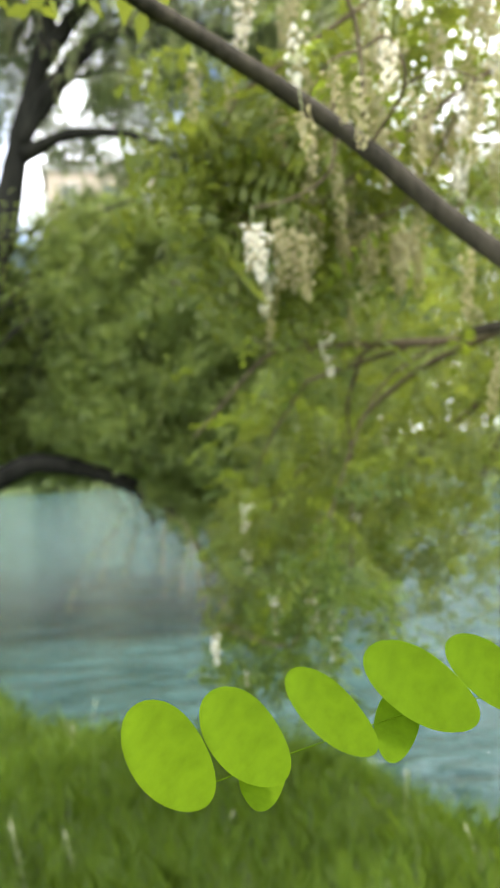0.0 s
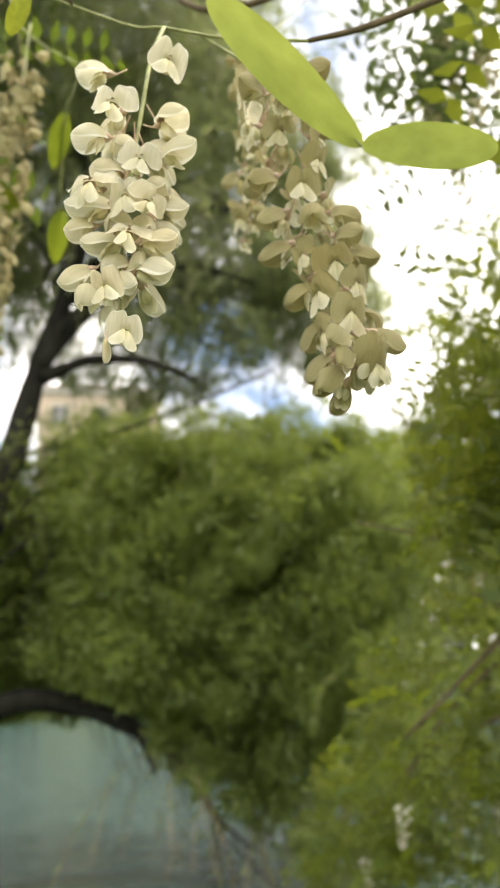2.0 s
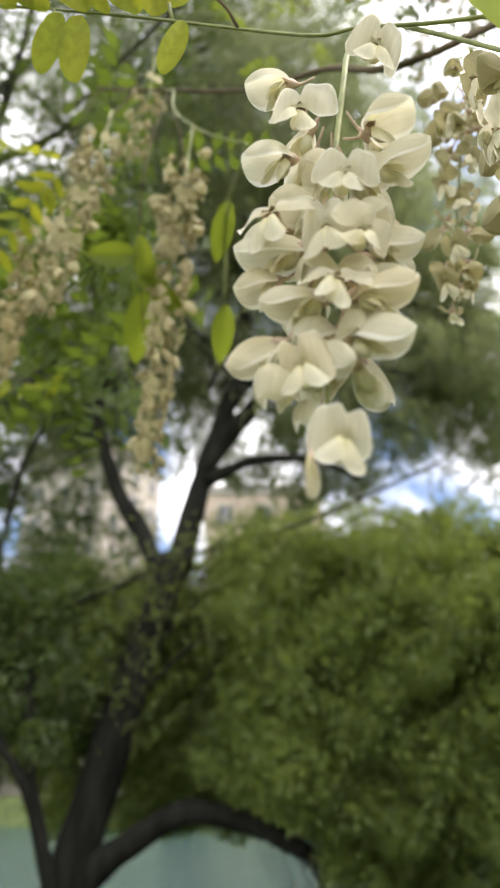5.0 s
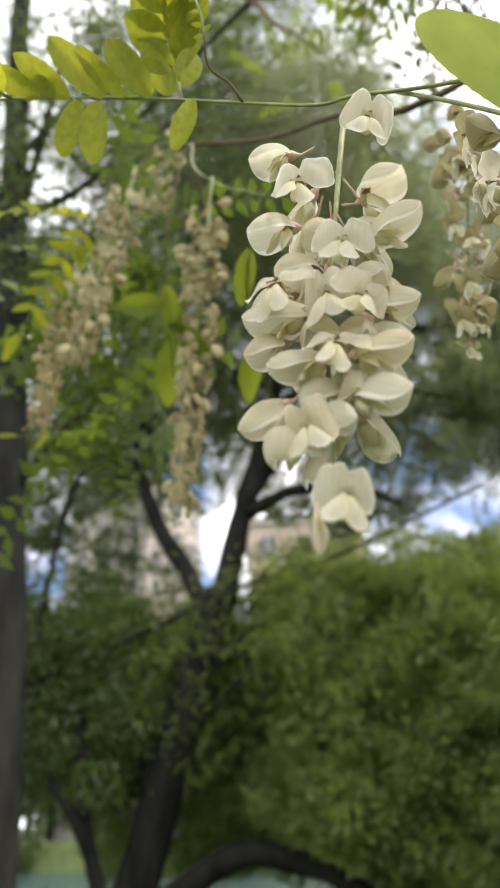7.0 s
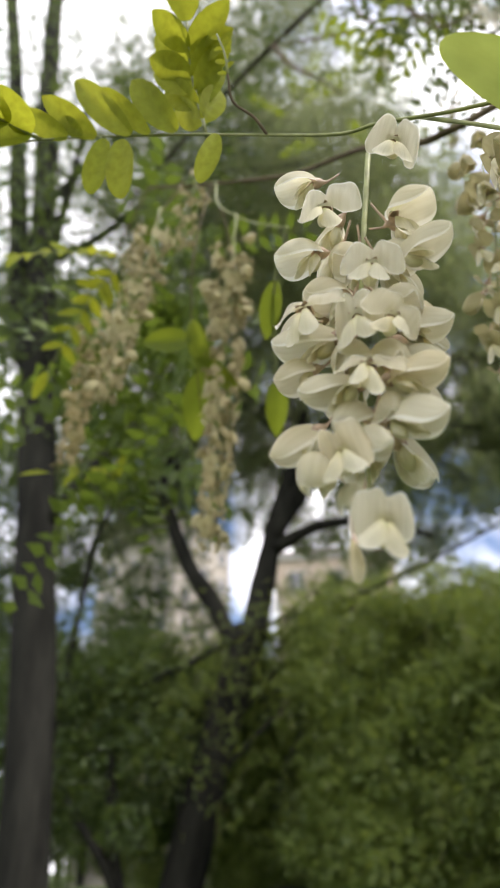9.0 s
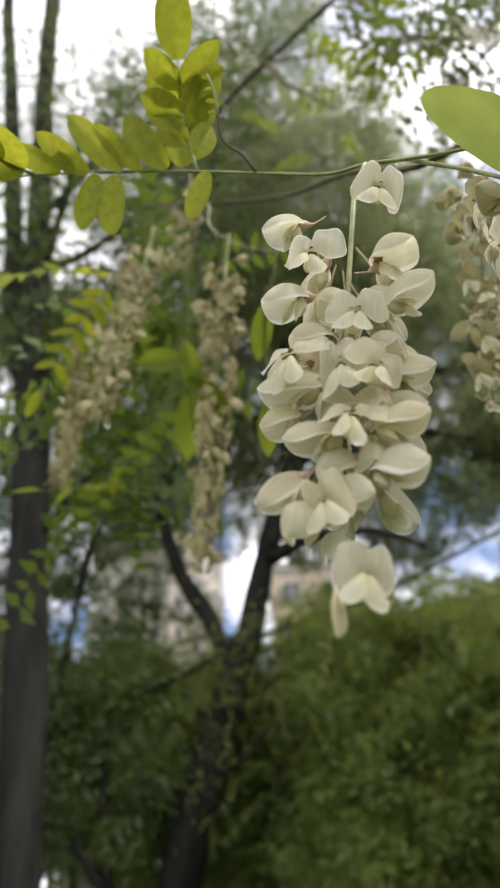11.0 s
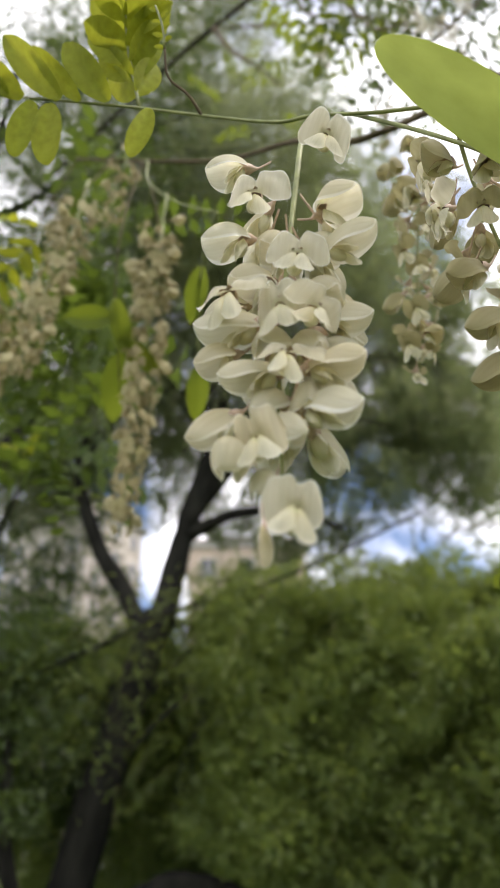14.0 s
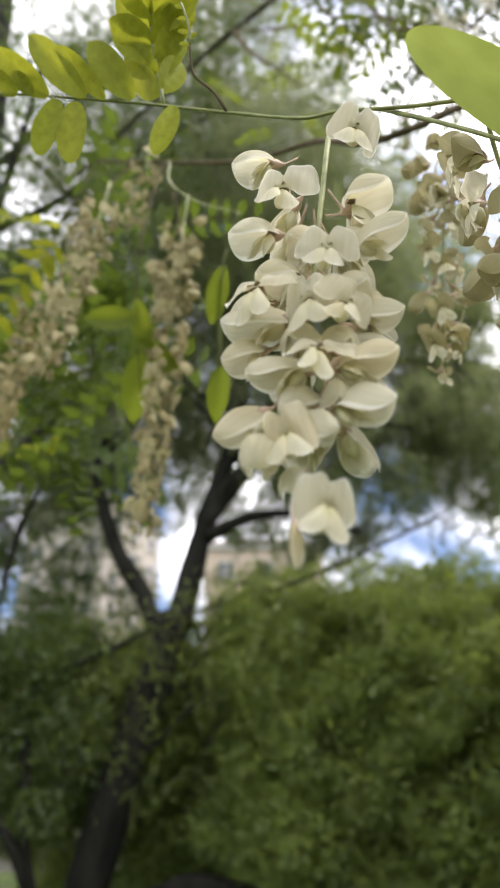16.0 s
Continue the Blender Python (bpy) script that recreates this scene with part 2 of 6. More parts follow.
M_SOIL = plain("bank_soil", (0.060, 0.085, 0.022), 0.95, 2.5, 0.5, 0.03)
M_WATER = water_material()
M_RENDER = plain("building_render", (0.55, 0.45, 0.33), 0.85, 0.4, 0.12, 0.01)
M_RENDER_GREY = plain("building_render_grey", (0.42, 0.38, 0.31), 0.85, 0.4, 0.12, 0.01)
M_ROOF = plain("roof_sheet", (0.25, 0.17, 0.13), 0.8, 1.5, 0.3, 0.02)
M_GLASS = plain("window_glass", (0.06, 0.07, 0.08), 0.12, 0.6, 0.4)
M_FRAME = plain("window_frame_paint", (0.6, 0.57, 0.5), 0.6, 5, 0.1)


# ---- mesh helpers ----
def mesh_object(name, verts, faces, mat, parent=None, label="", smooth=True, uvs=None):
    me = bpy.data.meshes.new(name)
    me.from_pydata([tuple(v) for v in verts], [], [tuple(f) for f in faces])
    if uvs is not None:
        lay = me.uv_layers.new(name="UVMap")
        idx = np.empty(len(me.loops), dtype=np.int32)
        me.loops.foreach_get("vertex_index", idx)
        lay.data.foreach_set("uv", np.asarray(uvs, dtype=np.float32)[idx].ravel())
    if smooth:
        me.polygons.foreach_set("use_smooth", [True] * len(me.polygons))
    me.materials.append(mat)
    me.update()
    ob = new(name, me)
    ob.parent = parent
    if label:
        ob["label"] = label
    return ob


def share(name, me, parent, m):
    ob = new(name, me)
    ob.parent = parent
    ob.matrix_local = m
    return ob


def empty(name, at=(0, 0, 0)):
    ob = new(name)
    ob.location = at
    ob.empty_display_size = 0.05
    return ob


def smooth_curve(pts, per=6):
    """Catmull-Rom through the points."""
    p = [Vector(q) for q in pts]
    p = [p[0] * 2 - p[1]] + p + [p[-1] * 2 - p[-2]]
    out = []
    for i in range(1, len(p) - 2):
        for k in range(per):
            t = k / per
            a, b, c, d = p[i - 1], p[i], p[i + 1], p[i + 2]
            out.append(0.5 * ((2 * b) + (c - a) * t + (2 * a - 5 * b + 4 * c - d) * t * t + (3 * b - a - 3 * c + d) * t ** 3))
    out.append(p[-2])
    return out


def tube(pts, r0, r1, sides=8, per=5, rough=0.0, seed=0):
    """Tapered tube along a smooth curve, with an uneven skin."""
    c = smooth_curve(pts, per)
    n = len(c)
    verts, faces = [], []
    up = Vector((0.31, 0.17, 0.93))
    for i, q in enumerate(c):
        t = (c[min(i + 1, n - 1)] - c[max(i - 1, 0)]).normalized()
        a = t.cross(up)
        if a.length < 0.05:
            a = t.cross(Vector((1, 0, 0)))
        a.normalize()
        b = t.cross(a)
        r = r0 + (r1 - r0) * i / (n - 1)
        for k in range(sides):
            w = 2 * math.pi * k / sides
            rr = r
            if rough:
                rr *= 1 + rough * noise.noise(Vector((q.x * 3 + seed, q.y * 3, q.z * 1.2)) / max(r0 * 6, 0.02) + Vector((math.cos(w), math.sin(w), 0)) * 1.3)
            verts.append(q + a * (rr * math.cos(w)) + b * (rr * math.sin(w)))
    for i in range(n - 1):
        for k in range(sides):
            j = (k + 1) % sides
            faces.append((i * sides + k, i * sides + j, (i + 1) * sides + j, (i + 1) * sides + k))
    faces.append(tuple(range(sides - 1, -1, -1)))
    faces.append(tuple(range((n - 1) * sides, n * sides)))
    return verts, faces


def part_tube(name, pts, r0, r1, mat, parent, sides=8, per=5, rough=0.0, seed=0, label=""):
    v, f = tube(pts, r0, r1, sides, per, rough, seed)
    return mesh_object(name, v, f, mat, parent, label)


def leaf_quads(base, way, side, length, width):
    """Many small pointed leaves at once: numpy arrays in, vertices and faces out."""
    n = len(base)
    way = way / np.linalg.norm(way, axis=1, keepdims=True)
    side = side - way * (side * way).sum(1, keepdims=True)
    side = side / (np.linalg.norm(side, axis=1, keepdims=True) + 1e-9)
    nrm = np.cross(way, side)
    L, W = length[:, None], width[:, None]
    v = np.empty((n, 4, 3))
    v[:, 0] = base
    v[:, 1] = base + way * L * 0.45 + side * W * 0.5 + nrm * W * 0.15
    v[:, 2] = base + way * L - nrm * L * 0.08
    v[:, 3] = base + way * L * 0.45 - side * W * 0.5 + nrm * W * 0.15
    return v.reshape(-1, 3), np.arange(4 * n).reshape(n, 4)


def stuff_mesh(name, verts, faces, mat, parent=None, label=""):
    me = bpy.data.meshes.new(name)
    nv, nf = len(verts), len(faces)
    k = faces.shape[1]
    me.vertices.add(nv)
    me.vertices.foreach_set("co", np.asarray(verts, dtype=np.float32).ravel())
    me.loops.add(nf * k)
    me.loops.foreach_set("vertex_index", np.asarray(faces, dtype=np.int32).ravel())
    me.polygons.add(nf)
    me.polygons.foreach_set("loop_start", np.arange(0, nf * k, k, dtype=np.int32))
    me.update(calc_edges=True)
    me.validate()
    me.materials.append(mat)
    ob = new(name, me)
    ob.parent = parent
    if label:
        ob["label"] = label
    return ob


# ---- ground, river ----
WATER_Z = -0.5
EDGE_X = [-400, -60, -16, -7.5, -4.6, -3.4, -2.4, -1.2, 0.0, 0.5, 1.0, 1.4, 4, 12, 60, 400]
EDGE_Y = [14, 13, 11.5, 10.3, 9.0, 7.2, 5.6, 4.2, 3.98, 3.65, 3.0, 2.75, 2.2, 1.6, 0.5, 0]


def bank_edge(x):
    return float(np.interp(x, EDGE_X, EDGE_Y)) + 0.12 * noise.noise(Vector((x * 1.7, 3, 0)))


def ground_height(x, y):
    d = bank_edge(x) - y                                        # metres inland
    bump_z = 0.05 * noise.noise(Vector((x * 0.8, y * 0.8, 0))) + 0.02 * noise.noise(Vector((x * 3, y * 3, 4)))
    far = y - (47 + 2.0 * noise.noise(Vector((x * 0.05, 7, 0))))
    if far > 0:
        return min(1.3, -1.6 + far * 0.9) + 0.02 * max(0, far - 6) * 0.5 + bump_z
    if d > 0.0:
        s = min(1.0, d / 0.6)
        return -0.55 + 0.53 * s ** 0.6 + min(0.25, 0.02 * max(0, d - 1)) + bump_z
    return max(-1.6, -0.55 + d * 0.8)


def graded(a, b, near_a, near_b, fine, ratio=1.25):
    out = list(np.arange(near_a, near_b + 1e-6, fine))
    step, v = fine, near_b
    while v < b:
        step *= ratio
        v += step
        out.append(min(v, b))
    step, v = fine, near_a
    while v > a:
        step *= ratio
        v -= step
        out.insert(0, max(v, a))
    return out


def build_ground():
    xs = graded(-900, 900, -6, 4, 0.14)
    ys = graded(-700, 1500, -1.5, 10.5, 0.14)
    ys = sorted(set(ys) | set(np.arange(44, 58, 0.7)))
    verts = [(x, y, ground_height(x, y)) for y in ys for x in xs]
    nx = len(xs)
    faces = [(j * nx + i, j * nx + i + 1, (j + 1) * nx + i + 1, (j + 1) * nx + i) for j in range(len(ys) - 1) for i in range(nx - 1)]
    ob = mesh_object("ground", verts, faces, M_SOIL)
    tagged(ob, "earth river bank overgrown with green grass", "ground", kind="structure")
    wx, wy = graded(-900, 900, -6, 6, 0.5), graded(-60, 60, 2, 20, 0.5)
    verts = [(x, y, WATER_Z) for y in wy for x in wx]
    nx = len(wx)
    faces = [(j * nx + i, j * nx + i + 1, (j + 1) * nx + i + 1, (j + 1) * nx + i) for j in range(len(wy) - 1) for i in range(nx - 1)]
    ob = mesh_object("water", verts, faces, M_WATER)
    tagged(ob, "pale turquoise river water with small ripples", "water", kind="structure")


build_ground()


def build_grass():
    rng = np.random.default_rng(5)
    n = 190000
    near = rng.random(n) < 0.62
    x = np.where(near, rng.uniform(-4.2, 3.0, n) + rng.normal(0, 0.6, n), rng.normal(-1.0, 7.0, n))
    y = np.where(near, rng.uniform(0.6, 9.0, n) + rng.normal(0, 0.6, n), rng.normal(0.0, 6.0, n))
    edge = np.array([bank_edge(a) for a in x])
    keep = y < edge + 0.02
    x, y, edge = x[keep], y[keep], edge[keep]
    z = np.array([ground_height(a, b) for a, b in zip(x, y)]) - 0.01
    n = len(x)
    tuft = np.array([noise.noise(Vector((a * 2.3, b * 2.3, 9))) for a, b in zip(x, y)])
    h = rng.uniform(0.08, 0.21, n) * (1.0 + 0.6 * tuft) + 0.02
    lean = rng.normal(0, 0.35, (n, 2))
    base = np.stack([x, y, z], 1)
    w = rng.uniform(0.002, 0.005, n) * np.where(near, 1.0, 1.6)[keep]
    ang = rng.uniform(0, 2 * np.pi, n)
    side = np.stack([np.cos(ang), np.sin(ang), 0 * ang], 1) * w[:, None]
    mid = base + np.stack([lean[:, 0] * h * 0.3, lean[:, 1] * h * 0.3, h * 0.55], 1)
    tip = base + np.stack([lean[:, 0] * h, lean[:, 1] * h, h], 1)
    v = np.stack([base - side, base + side, mid + side * 0.7, tip, mid - side * 0.7], 1).reshape(-1, 3)
    f = np.arange(5 * n).reshape(n, 5)
    ob = stuff_mesh("grass", v, f, M_GRASS)
    tagged(ob, "tall fresh green grass growing on the river bank", "grass", kind="stuff")
    # seed heads that stand over the blades
    k = 130
    pick = rng.choice(n, k, replace=False)
    b = base[pick]
    top = b + np.stack([rng.normal(0, 0.04, k), rng.normal(0, 0.04, k), rng.uniform(0.14, 0.24, k)], 1)
    vs, fs = [], []
    for p, q in zip(b, top):
        o = len(vs)
        s = np.array([0.0012, 0, 0])
        e = (q - p) * 0.2
        vs += [p - s, p + s, q + s, q - s, q - s * 4 + e * 0.3, q + e * 1.2, q + s * 4 + e * 0.3]
        fs += [(o, o + 1, o + 2, o + 3), (o + 3, o + 6, o + 5, o + 4)]
    ob = stuff_mesh("grass_seed_heads", np.array(vs), np.array(fs), M_SEED)
    tagged(ob, "thin pale grass stems with seed heads on the bank", "grass", kind="stuff")


build_grass()


# ---- far bank: buildings ----
def box_verts(x0, x1, y0, y1, z0, z1):
    v = [(x0, y0, z0), (x1, y0, z0), (x1, y1, z0), (x0, y1, z0), (x0, y0, z1), (x1, y0, z1), (x1, y1, z1), (x0, y1, z1)]
    f = [(0, 3, 2, 1), (4, 5, 6, 7), (0, 1, 5, 4), (1, 2, 6, 5), (2, 3, 7, 6), (3, 0, 4, 7)]
    return v, f


def apartment_building(at, turn, width, depth, height, wall_mat, label):
    """Plastered block with a cornice, a low hipped roof and rows of framed windows on two sides."""
    b = empty("apartment_building", at)
    b.rotation_euler = (0, 0, radians(turn))
    tagged(b, label, "building")
    v, f = box_verts(-width / 2, width / 2, 0, depth, -2.5, height)
    mesh_object("wall", v, f, wall_mat, b, smooth=False)
    v, f = box_verts(-width / 2 - 0.35, width / 2 + 0.35, -0.35, depth + 0.35, height, height + 0.45)
    mesh_object("cornice", v, f, M_FRAME, b, smooth=False)
    e, h = 0.6, height + 0.45
    v = [(-width / 2 - e, -e, h), (width / 2 + e, -e, h), (width / 2 + e, depth + e, h), (-width / 2 - e, depth + e, h),
         (-width / 2 + depth / 2, depth / 2, h + 2.2), (width / 2 - depth / 2, depth / 2, h + 2.2)]
    if width <= depth:
        v[4], v[5] = (0, depth * 0.35, h + 2.2), (0, depth * 0.65, h + 2.2)
        f = [(0, 1, 4), (1, 2, 5, 4), (2, 3, 5), (3, 0, 4, 5), (3, 2, 1, 0)]
    else:
        f = [(0, 1, 5, 4), (1, 2, 5), (2, 3, 4, 5), (3, 0, 4), (3, 2, 1, 0)]
    mesh_object("roof", v, f, M_ROOF, b, smooth=False)
    pane_me = frame_me = sill_me = None
    n_floor = int(height // 3)
    spots = []
    for side_w, face in ((width, "front"), (depth, "right")):
        cols = max(2, int(side_w // 2.9))
        for c in range(cols):
            s = (c + 0.5) / cols * side_w
            for k in range(n_floor):
                z = 1.0 + k * (height - 0.4) / n_floor
                m = Matrix.Translation((-width / 2 + s, 0, z)) if face == "front" else Matrix.Translation((width / 2, s, z)) @ Matrix.Rotation(radians(90), 4, "Z")
                spots.append(m)
    for m in spots:
        if pane_me is None:
            v, f = box_verts(-0.55, 0.55, -0.02, 0.02, 0, 1.5)
            w = mesh_object("window", v, f, M_GLASS, b, smooth=False)
            pane_me = w.data
            vs, fs = [], []
            for q in ((-0.65, -0.55, 0, 1.5), (0.55, 0.65, 0, 1.5), (-0.65, 0.65, 1.5, 1.62), (-0.04, 0.04, 0, 1.5)):
                v, f = box_verts(q[0], q[1], -0.07, 0.03, q[2], q[3])
                fs += [tuple(i + len(vs) for i in g) for g in f]
                vs += v
            fr = mesh_object("window_frame", vs, fs, M_FRAME, w, smooth=False)
            frame_me = fr.data
            v, f = box_verts(-0.75, 0.75, -0.16, 0.03, -0.1, 0)
            si = mesh_object("sill", v, f, M_FRAME, w, smooth=False)
            sill_me = si.data
            w.matrix_local = m
        else:
            w = share("window", pane_me, b, m)
            share("window_frame", frame_me, w, Matrix())
            share("sill", sill_me, w, Matrix())
    return b


apartment_building((-10.6, 52, 1.2), 14, 9.5, 11, 22.5, M_RENDER, "beige rendered apartment block with brown hipped roof")
apartment_building((-30.0, 54, 1.2), -8, 9.0, 10, 30.0, M_RENDER_GREY, "tall grey-beige apartment block behind the riverside trees")


# ---- trees ----
def crown_leaves(rng, centres, radii, count, size, droop=0.3, flat=0.7, slim=0.55, crop=None):
    """Leaves in many small clumps, thicker at each clump's outside."""
    idx = rng.integers(0, len(centres), count)
    d = rng.normal(size=(count, 3))
    d /= np.linalg.norm(d, axis=1, keepdims=True)
    r = rng.uniform(0.35, 1.0, count) ** 0.5
    p = centres[idx] + d * (radii[idx] * r)[:, None] * np.array([1, 1, flat])
    if crop is not None:
        p = p[crop(p)]
        count = len(p)
    way = rng.normal(size=(count, 3))
    way[:, 2] -= droop
    side = rng.normal(size=(count, 3))
    L = size * rng.uniform(0.6, 1.4, count)
    return leaf_quads(p, way, side, L, L * slim)


def far_tree(name, seed, height, spread, label):
    rng = np.random.default_rng(seed)
    t = empty(name)
    tagged(t, label, "tree", "trees on the far bank")
    part_tube("trunk", [(0, 0, -1), (0.1, 0, height * 0.3), (-0.1, 0.1, height * 0.7)], 0.32, 0.1, M_BARK_SHADED, t, 8, 4, 0.2, seed)
    for k in range(6):
        a = k * 1.05 + seed
        z = height * (0.3 + 0.07 * k)
        part_tube("limb", [(0, 0, z), (math.cos(a) * spread * 0.35, math.sin(a) * spread * 0.35, z + 1.2), (math.cos(a) * spread * 0.7, math.sin(a) * spread * 0.7, z + 2.6)], 0.12, 0.04, M_BARK_SHADED, t, 5, 3)
    n = 120
    u = rng.uniform(0, 1, n)
    z = height * (0.12 + 0.86 * u)
    prof = np.sin(np.pi * (0.15 + 0.80 * u)) ** 0.6 * spread
    a = rng.uniform(0, 2 * np.pi, n)
    r = prof * rng.uniform(0.2, 1.0, n) ** 0.5
    c = np.stack([np.cos(a) * r, np.sin(a) * r, z], 1)
    v, f = crown_leaves(rng, c, rng.uniform(0.6, 1.5, n), 15000, 0.28)
    stuff_mesh("crown", v, f, M_FARLEAF, t)
    return t


FAR_KINDS = [far_tree("riverside_tree", 11, 17, 4.6, "broad leafy green tree on the far river bank"),
             far_tree("riverside_tree", 12, 19, 4.2, "tall leafy green tree on the far river bank"),
             far_tree("riverside_tree", 13, 15, 5.2, "low spreading green tree on the far river bank")]
rng_far = random.Random(4)
spots = []
x = -58.0
while x < 48:
    spots.append((x, 56 + rng_far.uniform(-4, 5)))
    x += rng_far.uniform(3.6, 5.6)
spots += [(17, 36), (22, 33), (27, 31), (34, 34), (13.5, 41)]
for i, (x, y) in enumerate(spots):
    s = rng_far.uniform(0.95, 1.2)
    if -18 < x < -3:
        s *= 0.78
    m = Matrix.Translation((x, y, max(ground_height(x, y), WATER_Z - 0.9) - 0.1)) @ Matrix.Rotation(rng_far.uniform(0, 6.28), 4, "Z")
    kind = FAR_KINDS[i % 3]
    if i < 3:
        kind.matrix_basis = m
        kind.scale = (s, s, s)
    else:
        c = copy_thing(kind, m)
        c.scale = (s, s, s)
# lower ones added along the water's edge, before the building to cover its reflection
for i, (x, y, s) in enumerate(((-14.5, 46, 0.42), (-8, 45, 0.46), (-2.6, 45.5, 0.5), (-31, 47, 0.4), (-34.5, 49, 0.36), (-38, 48, 0.42), (-42, 50, 0.4))):
    c = copy_thing(FAR_KINDS[i % 3], Matrix.Translation((x, y, max(ground_height(x, y), WATER_Z - 0.9) - 0.1)) @ Matrix.Rotation(1.3 * i, 4, "Z"))
    c.scale = (s, s, s)


# willow that leans over the water
WT = empty("willow_tree", (-4.0, 8.3, -0.4))
tagged(WT, "dark-barked leaning willow with drooping foliage over the river", "tree")
W_OFF = Vector((4.0, -8.3, 0.4))


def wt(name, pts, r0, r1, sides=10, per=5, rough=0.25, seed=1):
    return part_tube(name, [Vector(p) + W_OFF for p in pts], r0, r1, M_BARK_SHADED, WT, sides, per, rough, seed)


wt("trunk", [(-4.32, 8.3, -0.9), (-4.15, 8.25, 0.2), (-3.86, 8.2, 1.4), (-3.38, 8.2, 2.98), (-2.95, 8.2, 4.3)], 0.28, 0.2, 14, 6)
wt("limb", [(-3.06, 8.2, 3.85), (-3.42, 8.2, 4.6), (-3.82, 8.2, 5.25), (-4.2, 8.2, 6.3), (-4.3, 8.3, 7.6), (-4.9, 8.6, 9.6)], 0.13, 0.06)
wt("limb", [(-2.95, 8.22, 4.15), (-2.78, 8.25, 4.9), (-2.63, 8.3, 5.6), (-2.25, 8.3, 6.8), (-2.1, 8.5, 8.4), (-2.3, 8.8, 10.5)], 0.18, 0.06)
wt("limb", [(-2.66, 8.3, 5.45), (-2.2, 8.2, 6.1), (-1.5, 8.1, 6.6), (-0.7, 8.1, 6.75), (0.2, 8.2, 6.5)], 0.12, 0.03)
wt("limb", [(-2.4, 8.3, 6.35), (-1.7, 8.4, 7.3), (-0.7, 8.5, 7.9), (0.4, 8.7, 8.0), (1.3, 8.9, 7.5)], 0.11, 0.03)
wt("limb", [(-2.6, 8.25, 5.3), (-2.0, 8.1, 5.45), (-1.2, 7.9, 5.3), (-0.6, 7.8, 4.95)], 0.09, 0.025)
wt("limb", [(-2.1, 8.5, 8.2), (-1.4, 8.6, 9.4), (-0.4, 8.8, 10.3), (0.7, 9.0, 10.6)], 0.09, 0.03)
wt("limb", [(-4.1, 8.25, 6.7), (-3.6, 8.3, 8.0), (-3.4, 8.6, 9.8)], 0.09, 0.03)
wt("limb", [(-4.02, 8.22, 0.55), (-3.72, 8.16, 0.92), (-3.3, 8.1, 1.2), (-2.64, 8.0, 1.5), (-1.95, 8.0, 1.37), (-1.40, 8.0, 1.14)], 0.17, 0.085)
wt("limb", [(-1.42, 8.0, 1.15), (-0.9, 7.9, 0.76), (-0.62, 7.8, 0.32), (-0.25, 7.65, 0.02)], 0.05, 0.012, 7)
wt("limb", [(-1.5, 8.0, 1.18), (-0.95, 8.05, 1.0), (-0.5, 8.0, 0.62), (-0.1, 7.9, 0.1), (0.02, 7.85, -0.25)], 0.03, 0.008, 6)
for k in range(16):
    x0 = -1.9 + 0.11 * k
    z0 = float(np.interp(x0, [-1.95, -1.40, -0.9, -0.62, -0.25], [1.36, 1.14, 0.76, 0.32, 0.05])) - 0.03
    wt("twig", [(x0, 7.93, z0), (x0 + 0.06 + 0.02 * (k % 4), 7.86, z0 - 0.16 - 0.05 * (k % 3)), (x0 + 0.20 + 0.05 * (k % 5), 7.8, max(-0.42, z0 - 0.40 - 0.09 * (k % 4)))], 0.010, 0.003, 4, 3, 0.1, k)
wt("limb", [(-1.42, 8.0, 1.1), (-1.25, 7.9, 0.86), (-1.2, 7.86, 0.72)], 0.045, 0.02, 6, 3)
wt("limb", [(-5.6, 8.0, 3.2), (-4.6, 7.95, 3.55), (-3.5, 7.8, 3.85)], 0.016, 0.03, 6)
wt("limb", [(-3.5, 7.8, 3.85), (-2.6, 7.5, 4.05), (-1.45, 7.4, 4.24), (-0.45, 7.2, 4.5), (0.3, 7.1, 4.75)], 0.03, 0.014, 6)
wt("limb", [(-3.15, 8.2, 3.2), (-2.5, 8.0, 3.75), (-1.9, 7.9, 3.7), (-1.3, 7.7, 3.2), (-0.9, 7.6, 2.4), (-0.8, 7.55, 1.7)], 0.035, 0.012, 7)
wt("limb", [(-3.3, 8.2, 2.7), (-2.6, 8.2, 3.3), (-1.4, 8.3, 4.1), (-0.2, 8.4, 4.4), (0.9, 8.5, 4.0), (1.5, 8.6, 3.0)], 0.04, 0.015, 7)
wt("limb", [(-4.6, 7.7, 6.4), (-4.92, 7.6, 5.47), (-5.03, 7.6, 4.48), (-5.1, 7.6, 3.73), (-5.2, 7.65, 1.6), (-5.2, 7.7, -0.3)], 0.025, 0.06, 7)
wt("limb", [(-5.17, 7.6, 2.8), (-4.81, 7.6, 2.33), (-4.26, 7.6, 1.67), (-4.02, 8.0, 0.6)], 0.035, 0.07, 7)
wt("limb", [(-4.45, 7.7, 2.9), (-4.35, 7.7, 2.0), (-4.1, 7.8, 1.1), (-4.0, 8.1, 0.3)], 0.05, 0.09, 7)


